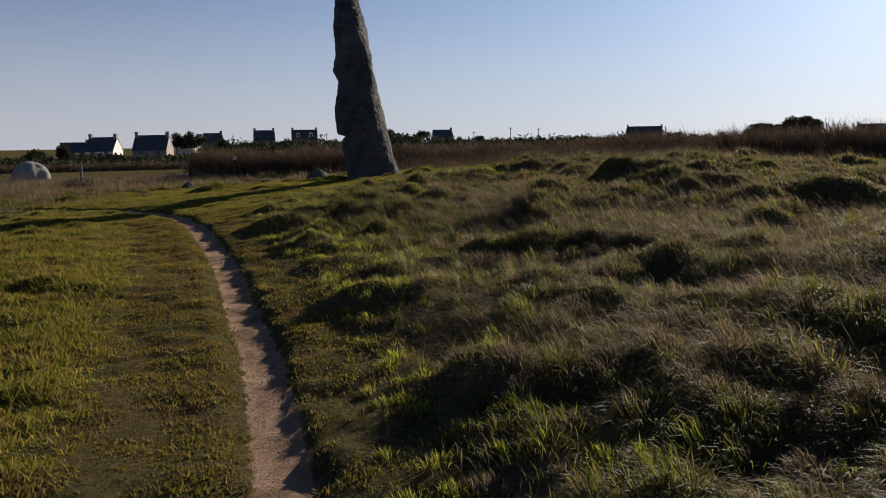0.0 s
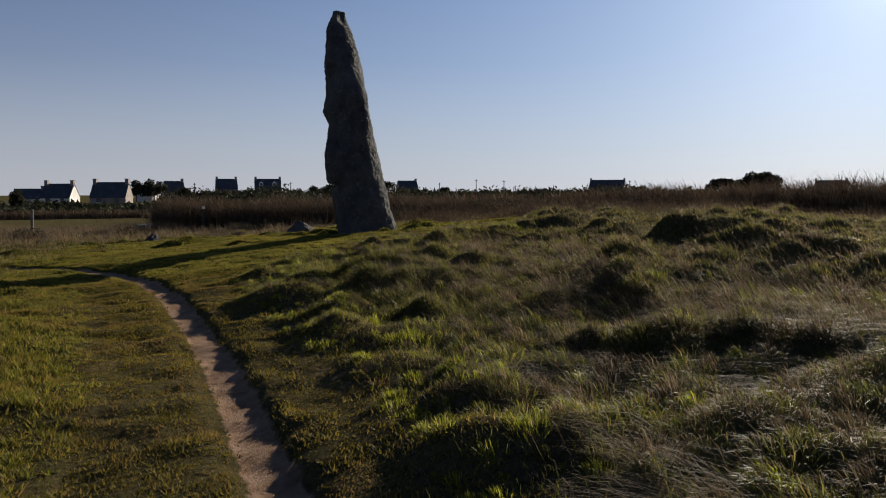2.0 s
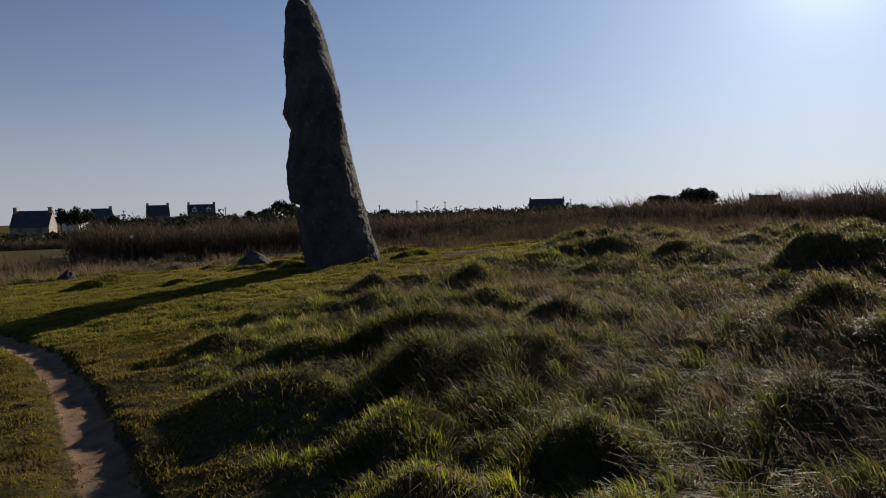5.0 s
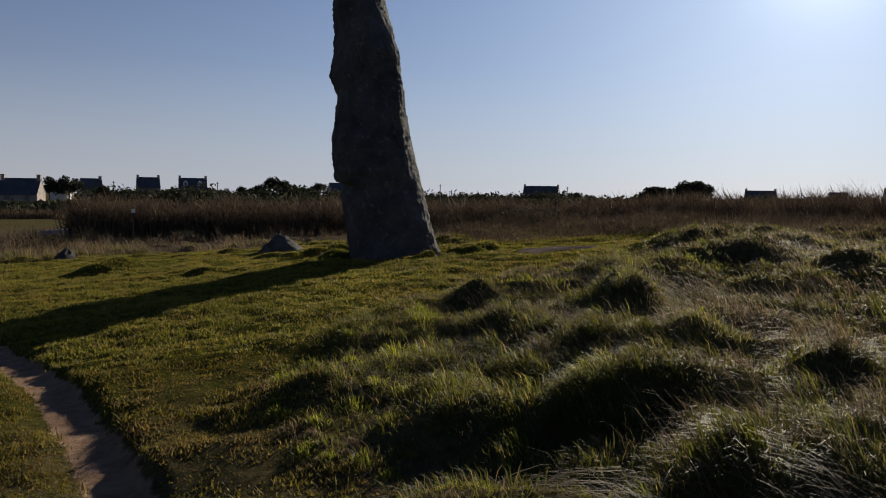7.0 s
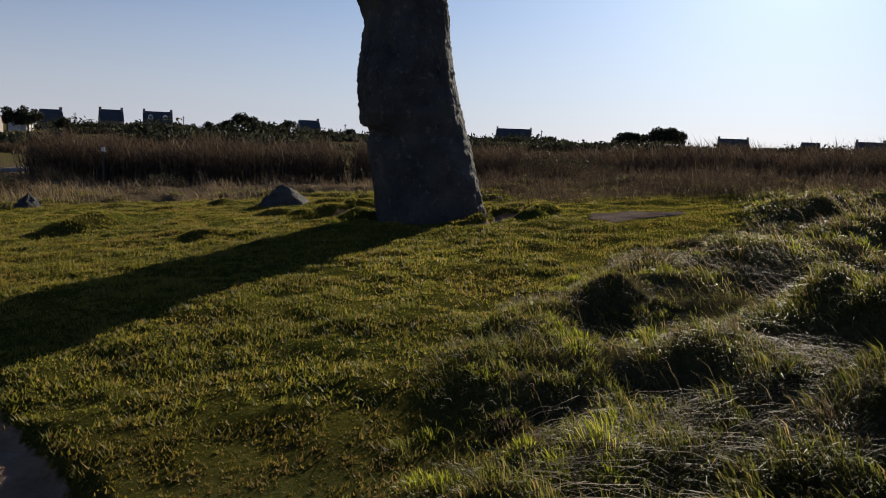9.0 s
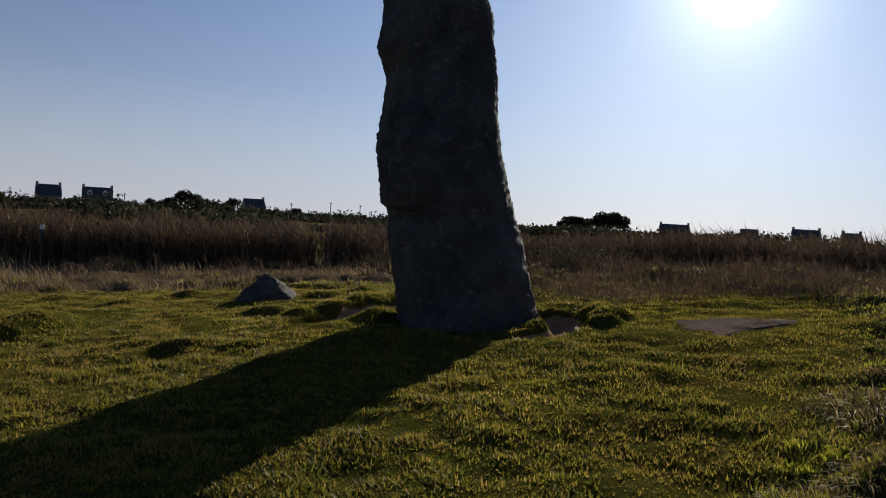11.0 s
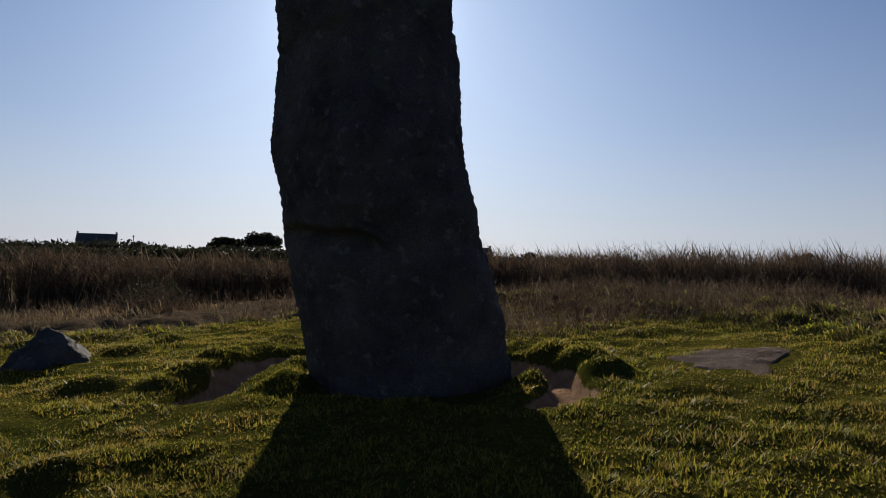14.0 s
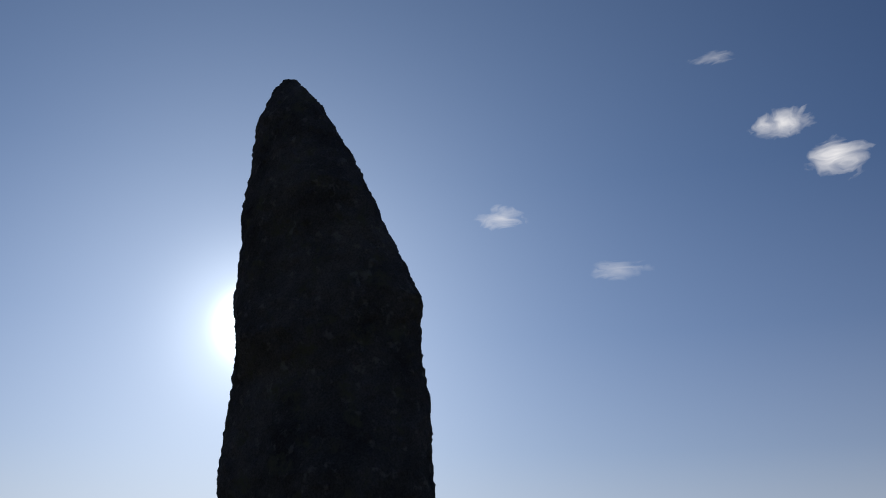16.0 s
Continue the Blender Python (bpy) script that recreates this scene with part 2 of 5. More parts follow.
def side_of(line, x, y):
    """Distance to a line, and the signed distance, positive to its right."""
    best, sign = np.full(x.shape, 1e9), np.ones(x.shape)
    for (ax, ay), (bx, by) in zip(line[:-1], line[1:]):
        ux, uy = bx - ax, by - ay
        t = np.clip(((x - ax) * ux + (y - ay) * uy) / (ux * ux + uy * uy), 0, 1)
        d = np.hypot(x - ax - t * ux, y - ay - t * uy)
        s = np.sign((x - ax) * uy - (y - ay) * ux)
        near = d < best
        best, sign = np.where(near, d, best), np.where(near, s, sign)
    return best, best * sign


# mounds of old grass: place, radius, height, stretch and the way they lie
HUMMOCKS = []
_tries = 0
while len(HUMMOCKS) < 640 and _tries < 9000:
    _tries += 1
    hx, hy = rng.uniform(-4.5, 13), rng.uniform(0.5, 33)
    e = side_of(EDGE, np.array([hx]), np.array([hy]))[1][0]
    if e > 0.25 and np.hypot(hx - 0.75, hy - 24.65) > 1.6:
        big = rng.random() ** 2.2
        HUMMOCKS.append((hx, hy, 0.15 + 0.27 * big, (0.05 + 0.14 * big) * min(1, 0.45 + e / 2.5) * (0.6 if hy > 26 else 0.6 if hy < 10 else 1.15), rng.uniform(0.85, 1.9), rng.normal(2.6, 0.7)))
for _ in range(360):
    hx, hy = rng.uniform(-17, -3), rng.uniform(1.5, 36)
    st = side_of(TRACK, np.array([hx]), np.array([hy]))[1][0]
    if (st < -1.35 and hy < 22) or (hy > 32 - (hx + 5) * 0.2) or (hx < -9.5 and hy > 25):
        HUMMOCKS.append((hx, hy, rng.uniform(0.12, 0.3), rng.uniform(0.04, 0.11), rng.uniform(0.9, 1.6), rng.uniform(0, 3)))
# the mounds that stand out: by the lane's edge, behind the stone, in the meadow
for hx, hy, hr, hh, ha in ((-1.6, 19.8, 0.24, 0.17, 1.1), (-2.4, 19.2, 0.28, 0.12, 1.3), (-2.75, 18.2, 0.4, 0.11, 1.5), (-0.9, 14.3, 0.5, 0.17, 1.4), (0.4, 20.6, 0.3, 0.14, 1.2), (0.85, 5.1, 0.5, 0.13, 1.4), (1.7, 5.5, 0.6, 0.1, 1.4),
                           (-1.9, 17.2, 0.48, 0.13, 1.4), (-3.0, 16.5, 0.4, 0.08, 1.2), (2.3, 33.6, 0.8, 0.3, 1.0), (3.3, 34.4, 0.9, 0.32, 1.0), (1.2, 32.2, 0.6, 0.2, 1.0), (0.4, 30.6, 0.45, 0.16, 1.0), (-0.3, 29.6, 0.4, 0.14, 1.0)):
    HUMMOCKS.append((hx, hy, hr, hh, ha, 2.6))
# a long low bank on the lawn
HUMMOCKS.append((-7.05, 27.25, 0.34, 0.24, 2.4, 1.03))
# clods along the lips of the two scrapes
for hx, hy, hr, hh in ((-3.35, 28.1, 0.26, 0.13), (-2.85, 28.6, 0.28, 0.14), (-2.3, 29.0, 0.28, 0.12), (-3.8, 27.75, 0.22, 0.09), (-2.8, 26.95, 0.26, 0.13), (-3.0, 26.75, 0.2, 0.08), (-0.62, 25.2, 0.2, 0.12), (-0.3, 25.75, 0.24, 0.13), (-0.2, 26.35, 0.22, 0.12), (-1.35, 25.45, 0.2, 0.07)):
    HUMMOCKS.append((hx, hy, hr, hh, 1.2, 0.9))
for hx, hy in ((-5.2, 25.6), (-4.2, 28.4), (-6.3, 30.1), (-3.2, 30.6), (-7.4, 31.4), (-1.6, 29.6), (-0.4, 28.6), (-2.5, 31.0), (-5.4, 31.6)):
    HUMMOCKS.append((hx, hy, 0.22, 0.09, 1.3, 0.3))
# two scrapes of bare soil beside the stone
SCRAPES = (np.array([(-3.85, 27.0), (-3.45, 27.32), (-3.1, 27.72), (-2.65, 28.2), (-2.1, 28.45)]), np.array([(-1.85, 24.72), (-1.4, 24.85), (-1.05, 25.35), (-0.75, 26.0), (-0.62, 26.6)]))


def scrape(x, y):
    """How deep in one of the scrapes a place lies, from 0 to 1."""
    wob = value_noise(x, y, 0.3) * 0.12
    return np.maximum(*(step(0.27, 0.13, side_of(line, x, y)[0] + wob) for line in SCRAPES))


def masks(x, y):
    d_track, s_track = side_of(TRACK, x, y)
    d_edge, s_edge = side_of(EDGE, x, y)
    rough = step(-0.1, 0.9, s_edge)
    worn = np.exp(-((s_track - 0.03) / 0.165) ** 2)
    return d_track, s_track, s_edge, rough, worn


def height(x, y, bumps=True):
    x, y = np.asarray(x, float), np.asarray(y, float)
    d_track, s_track, s_edge, rough, worn = masks(x, y)
    z = 1.149 * np.exp(-((x - 6) / 8) ** 2 / 2 - ((y - 26) / 12) ** 2 / 2) - 0.118
    z = z - 0.10 * np.exp(-((s_track + 0.6) / 1.6) ** 2) * step(60, 30, np.hypot(x, y))
    wander = value_noise(x, y, 0.4) * 0.09 + value_noise(x, y, 0.15) * 0.05
    # the worn track, with a steeper bank on its right
    z = z - 0.062 * np.where(s_track > 0, step(0.25, 0.17, s_track + wander), step(-0.30, -0.10, s_track + wander)) * step(45, 30, np.hypot(x, y))
    # ruts and scuffs in the track
    z = z + worn * (value_noise(x, y, 0.11) * 0.018 + value_noise(x * 3, y * 0.6, 0.2) * 0.01)
    # far land
    r = np.hypot(x, y - 20)
    bearing = np.degrees(np.arctan2(x, y))
    rise = 2.5 * step(60, 400, r) * step(900, 520, r)
    left = step(-11, -17, bearing) * step(-110, -80, bearing)
    z = z + rise * (1 - 0.95 * left) - 0.45 * step(40, 90, r) * left - 0.2 * step(30, 60, r)
    z = z + value_noise(x, y, 40) * 0.5 * step(60, 200, r)
    if bumps:
        near = step(60, 30, r) * (1 - 0.75 * worn) * (1 - 0.92 * np.exp(-(((x - 0.75) / 1.3) ** 2 + ((y - 24.65) / 0.85) ** 2) ** 2))
        z = z + near * (value_noise(x, y, 1.7) * (0.05 + 0.14 * rough) + value_noise(x, y, 0.55) * (0.045 + 0.09 * rough) + value_noise(x, y, 0.24) * (0.05 + 0.03 * rough))
        for hx, hy, hr, hh, long, turn in HUMMOCKS:
            w = np.abs(x - hx) + np.abs(y - hy) < hr * 5
            if w.any():
                ct, st = math.cos(turn), math.sin(turn)
                u, v = (x[w] - hx) * ct + (y[w] - hy) * st, (y[w] - hy) * ct - (x[w] - hx) * st
                q = (u / (hr * long)) ** 2 + (v / hr) ** 2
                z[w] += hh * np.exp(-(q ** 1.5) * (0.55 + 0.8 * (value_noise(x[w], y[w], 0.35) + 0.4)))
        # folds of matted grass between the mounds
        wx, wy = x + 0.5 * value_noise(x + 3, y, 0.9), y + 0.5 * value_noise(x, y + 5, 0.9)
        z = z + near * rough * 0.085 * ((1 - 2 * np.abs(value_noise(wx * 0.75 + wy * 0.3, wy, 0.75))) ** 2 - 0.35)
        # the scrapes beside the standing stone and the bared soil at its foot
        z = z - 0.17 * scrape(x, y)
        rad = np.hypot((x - STONE_AT[0]) / 0.93, (y - 26.58) / 1.18)
        z = z - 0.07 * step(1.3, 0.95, rad + value_noise(x, y, 0.3) * 0.35)
    return z


def steps_between(lo, hi, cell, far, grow):
    core = np.arange(lo, hi + cell / 2, cell)
    out, s = [], cell
    v = 0.0
    while v < far:
        s *= grow
        v += s
        out.append(v)
    out = np.array(out)
    return np.concatenate((lo - out[::-1], core, hi + out))


def mesh_from(name, verts, faces_flat, per_face, mat, smooth=False):
    """One mesh from arrays: all faces have the same number of corners."""
    me = bpy.data.meshes.new(name)
    verts = np.ascontiguousarray(verts, dtype=np.float32)
    faces_flat = np.ascontiguousarray(faces_flat, dtype=np.int32).ravel()
    n = len(faces_flat) // per_face
    me.vertices.add(len(verts))
    me.vertices.foreach_set("co", verts.ravel())
    me.loops.add(len(faces_flat))
    me.loops.foreach_set("vertex_index", faces_flat)
    me.polygons.add(n)
    me.polygons.foreach_set("loop_start", np.arange(n, dtype=np.int32) * per_face)
    if smooth:
        me.polygons.foreach_set("use_smooth", np.ones(n, dtype=bool))
    me.materials.append(mat)
    me.update()
    me.validate()
    return me


def build_ground():
    gx = steps_between(-10.0, 10.0, 0.08, 3500, 1.15)
    gy = steps_between(1.0, 33.0, 0.08, 3500, 1.15)
    X, Y = np.meshgrid(gx, gy)
    x, y = X.ravel(), Y.ravel()
    z = height(x, y)
    nx, ny = len(gx), len(gy)
    i = (np.arange(ny - 1)[:, None] * nx + np.arange(nx - 1)[None, :]).ravel()
    quads = np.stack((i, i + 1, i + nx + 1, i + nx), 1)
    me = mesh_from("ground", np.stack((x, y, z), 1), quads, 4, GROUND, True)
    d_track, s_track, s_edge, rough, worn = masks(x, y)
    soil = np.clip(worn * 1.15, 0, 1)
    lane = np.exp(-((s_track + 0.95) / 0.35) ** 2) * step(14, 4, y)
    soil = np.maximum(soil, lane * step(0.05, 0.3, value_noise(x, y, 0.8)) * 0.75)
    soil = np.maximum(soil, np.exp(-((s_track - 0.75) / 0.3) ** 2) * step(0.02, 0.3, value_noise(x + 9, y, 0.6)) * 0.42)
    soil = np.maximum(soil, 1.2 * scrape(x, y))
    dry = np.clip(step(31.5, 35.5, y + value_noise(x, y, 3) * 3) + step(-1.2, 1.2, x) * step(26.4, 28.4, y) + rough * 0.45 + 0.55 * step(2.2, 1.2, np.abs(s_track + 0.3)) * step(18, 15, y), 0, 1) * step(70, 50, np.hypot(x, y))
    dry = np.maximum(dry, 0.5 * step(36, 60, np.hypot(x, y)))
    for nm, arr in (("soil", soil), ("dry", dry)):
        at = me.attributes.new(nm, 'FLOAT', 'POINT')
        at.data.foreach_set("value", np.ascontiguousarray(arr, dtype=np.float32))
    tagged(new("ground", me), "uneven coastal turf with a worn sandy footpath", "ground", kind="structure")
    return gx, gy, z.reshape(ny, nx)


SHEET = build_ground()


def lie(x, y):
    """The height of the finished ground sheet."""
    gx, gy, gz = SHEET
    x, y = np.asarray(x, float), np.asarray(y, float)
    i, j = np.searchsorted(gx, x) - 1, np.searchsorted(gy, y) - 1
    u, v = (x - gx[i]) / (gx[i + 1] - gx[i]), (y - gy[j]) / (gy[j + 1] - gy[j])
    return (gz[j, i] * (1 - u) + gz[j, i + 1] * u) * (1 - v) + (gz[j + 1, i] * (1 - u) + gz[j + 1, i + 1] * u) * v

# ---------------------------------------------------------------- helpers for things
def part(name, bm, mat, parent=None, label=""):
    me = bpy.data.meshes.new(name)
    bm.to_mesh(me)
    bm.free()
    me.materials.append(mat)
    ob = new(name, me)
    if parent:
        ob.parent = parent
    return tagged(ob, label)


def z_at(x, y):
    return float(lie(x, y))


def lathe_stone(name, mat, rings, segs, shape, rough_amp, seed, smooth=True):
    """A closed stone from rings: shape(u, ang) gives a point; its surface is roughened by fractal noise."""
    vs, fs = [], []
    off = Vector((seed * 7.1, seed * 3.3, seed))
    for k in range(rings):
        for s in range(segs):
            p = Vector(shape(k / (rings - 1), 2 * math.pi * s / segs))
            q = p + off
            n1 = noise.fractal(q * 0.9, 1.0, 2.0, 3)
            n2 = noise.fractal(q * 3.7, 0.9, 2.1, 4)
            c = Vector(shape(k / (rings - 1), 0)) * 0.5 + Vector(shape(k / (rings - 1), math.pi)) * 0.5
            d = p - c
            d.z = 0
            if d.length > 1e-4:
                d.normalize()
            n3 = noise.noise(q * 15.0) + 0.6 * noise.noise(q * 34.0)
            vs.append(p + d * rough_amp * (n1 * 1.2 + n2 * 0.6 + n3 * (0.85 if rings > 100 else 0.3)))
    for k in range(rings - 1):
        for s in range(segs):
            a, b = k * segs + s, k * segs + (s + 1) % segs
            fs.append((a, b, b + segs, a + segs))
    fs.append(tuple(range(segs))[::-1])
    fs.append(tuple(range((rings - 1) * segs, rings * segs)))
    me = bpy.data.meshes.new(name)
    me.from_pydata(vs, [], fs)
    me.materials.append(mat)
    for f in me.polygons:
        f.use_smooth = smooth
    me.update()
    return new(name, me)


# ---------------------------------------------------------------- the standing stone
# height; centre east and north; the outline's two half axes and its skew
LEVELS = np.array([
    (-0.60, -1.80, 26.59, 0.876, 0.05, 1.26), (0.60, -1.85, 26.58, 0.834, -0.18, 0.99), (1.20, -2.00, 26.56, 0.792, -0.26, 0.90), (1.85, -2.14, 26.66, 0.771, -0.16, 0.92),
    (2.10, -2.20, 26.63, 0.772, -0.07, 0.98), (2.70, -2.30, 26.74, 0.740, -0.07, 1.04), (3.20, -2.31, 26.76, 0.649, -0.26, 0.91), (3.55, -2.31, 26.77, 0.612, -0.28, 0.86),
    (3.90, -2.44, 26.64, 0.644, -0.35, 0.63), (4.30, -2.41, 26.73, 0.592, -0.36, 0.81), (4.80, -2.45, 26.79, 0.535, -0.32, 0.74), (5.30, -2.50, 26.98, 0.505, 0.01, 0.85),
    (5.80, -2.55, 27.03, 0.421, -0.05, 0.61), (6.20, -2.59, 27.13, 0.377, 0.02, 0.52), (6.46, -2.60, 27.18, 0.275, 0.03, 0.43), (6.72, -2.63, 27.30, 0.17, 0.04, 0.21)])


def menhir_shape(u, ang):
    z = min(-0.6 + 7.32 * (1 - (1 - u) ** 1.1), 6.72)
    zz = z + 0.24 * max(0.0, math.cos(ang + 0.6)) * min(1.0, max(0.0, (z - 4.1) / 0.5)) * min(1.0, (6.72 - z) / 0.25)
    cx, cy, p, q, r = (np.interp(zz, LEVELS[:, 0], LEVELS[:, i]) for i in range(1, 6))
    c, s = math.cos(ang), math.sin(ang)
    k = 1.0 + 0.012 * math.cos(4 * (ang - 0.5))
    x, y = p * c * k, (q * c + r * s) * k
    # the overhanging ledge and the hollow under it on the west face
    west = float(step(2.45, 3.0, ang) * step(4.35, 3.75, ang))
    top = 1.93 + 0.025 * math.sin(7 * ang) - 0.13 * max(0.0, ang - 3.3)
    g = 0.0
    if z < top:
        g = (0.26 * math.exp(-((top - z) / 0.17) ** 2) + 0.05 * math.exp(-(top - z) / 0.5)) * west * min(1.0, (top - z) / 0.035)
    # a worn foot, undercut where feet and cattle have bared the soil
    g += 0.05 * math.exp(-((z - 0.52) / 0.1) ** 2) * max(0.0, math.cos(ang - 4.6))
    # the chipped shoulder near the crown
    g += 0.34 * float(step(6.28, 6.4, z)) * max(0.0, math.cos(ang + 0.85)) ** 3.5
    return (cx + x * (1 - g), cy + y * (1 - g), z)


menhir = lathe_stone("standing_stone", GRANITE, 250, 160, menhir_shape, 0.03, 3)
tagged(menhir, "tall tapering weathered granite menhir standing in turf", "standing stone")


# ---------------------------------------------------------------- stones
def boulder(name, x, y, w, d, h, sink, seed, mat, turn=0.0, flat=0.6, label="", category="rock"):
    z0 = z_at(x, y) - sink
    ct, st = math.cos(radians(turn)), math.sin(radians(turn))

    def shape(u, ang):
        r = max(0.02, math.sqrt(max(0.0, 1 - u ** (2 / flat))) if flat < 1 else (1 - u ** 1.3) ** 0.8)
        r *= 1 + 0.10 * math.cos(3 * ang + seed) + 0.06 * math.cos(5 * ang)
        a, b = w / 2 * r * math.cos(ang), d / 2 * r * math.sin(ang)
        return (x + a * ct - b * st, y + a * st + b * ct, z0 + (h + sink) * u)
    ob = lathe_stone(name, mat, 26, 34, shape, (0.15 if flat >= 1 else 0.03) * min(w, h * 2), seed)
    return tagged(ob, label, category)


boulder("boulder", -22.7, 47.8, 2.0, 1.7, 1.05, 0.3, 25, PALE_GRANITE, 20, 0.8, "large rounded pale granite boulder in dry grass", "boulder")
boulder("rock", -4.15, 30.3, 1.2, 0.95, 0.4, 0.15, 8, GRANITE, 30, 1.0, "low blunt grey granite rock on turf")
boulder("rock", -9.3, 32.2, 0.7, 0.5, 0.3, 0.12, 10, GRANITE, 70, 1.0, "grey rock at the edge of dry grass")
boulder("flat_rock", -13.6, 47.5, 2.4, 1.2, 0.16, 0.3, 14, PALE_GRANITE, 5, 0.5, "flat pale rock below the hedge")


def granite_slab():
    """A flat outcrop level with the turf: an irregular rounded plate with a gentle dome."""
    corners = [(-0.12, 24.1), (0.05, 23.95), (0.55, 24.25), (0.95, 24.4), (1.5, 24.55), (1.65, 24.8), (1.3, 25.05), (0.8, 25.3), (0.25, 25.28), (0.0, 24.75)]
    cx, cy = sum(c[0] for c in corners) / 10, sum(c[1] for c in corners) / 10
    bm = bmesh.new()
    n, rings = 60, 12
    prev = None
    for k in range(rings + 1):
        f = 1 - k / rings
        ring = []
        for i in range(n):
            t = i / n * 10
            a, b = corners[int(t) % 10], corners[(int(t) + 1) % 10]
            u = t - int(t)
            u = u * u * (3 - 2 * u) * 0.3 + u * 0.7
            ex, ey = a[0] * (1 - u) + b[0] * u, a[1] * (1 - u) + b[1] * u
            px, py = cx + (ex - cx) * f, cy + (ey - cy) * f
            wob = 0.02 * noise.noise(Vector((px * 4, py * 4, 2))) + 0.008 * noise.noise(Vector((px * 15, py * 15, 5)))
            base = float(height(np.array([px]), np.array([py]), False)[0])
            ring.append(bm.verts.new((px, py, base + (-0.15 if k == 0 else -0.012 + 0.035 * (1 - f) ** 0.5 + wob))))
        if prev:
            for i in range(n):
                bm.faces.new((prev[i], prev[(i + 1) % n], ring[(i + 1) % n], ring[i]))
        prev = ring
    bm.faces.new(prev)
    for f in bm.faces:
        f.smooth = True
    return tagged(part("rock_slab", bm, SLAB_GRANITE), "flat granite slab lying level with the turf", "rock")


granite_slab()


# ---------------------------------------------------------------- houses
def box_into(bm, x0, x1, y0, y1, z0, z1):
    v = [bm.verts.new(p) for p in ((x0, y0, z0), (x1, y0, z0), (x1, y1, z0), (x0, y1, z0), (x0, y0, z1), (x1, y0, z1), (x1, y1, z1), (x0, y1, z1))]
    for f in ((0, 3, 2, 1), (4, 5, 6, 7), (0, 1, 5, 4), (1, 2, 6, 5), (2, 3, 7, 6), (3, 0, 4, 7)):
        bm.faces.new([v[i] for i in f])


def box(x0, x1, y0, y1, z0, z1):
    bm = bmesh.new()
    box_into(bm, x0, x1, y0, y1, z0, z1)
    return bm


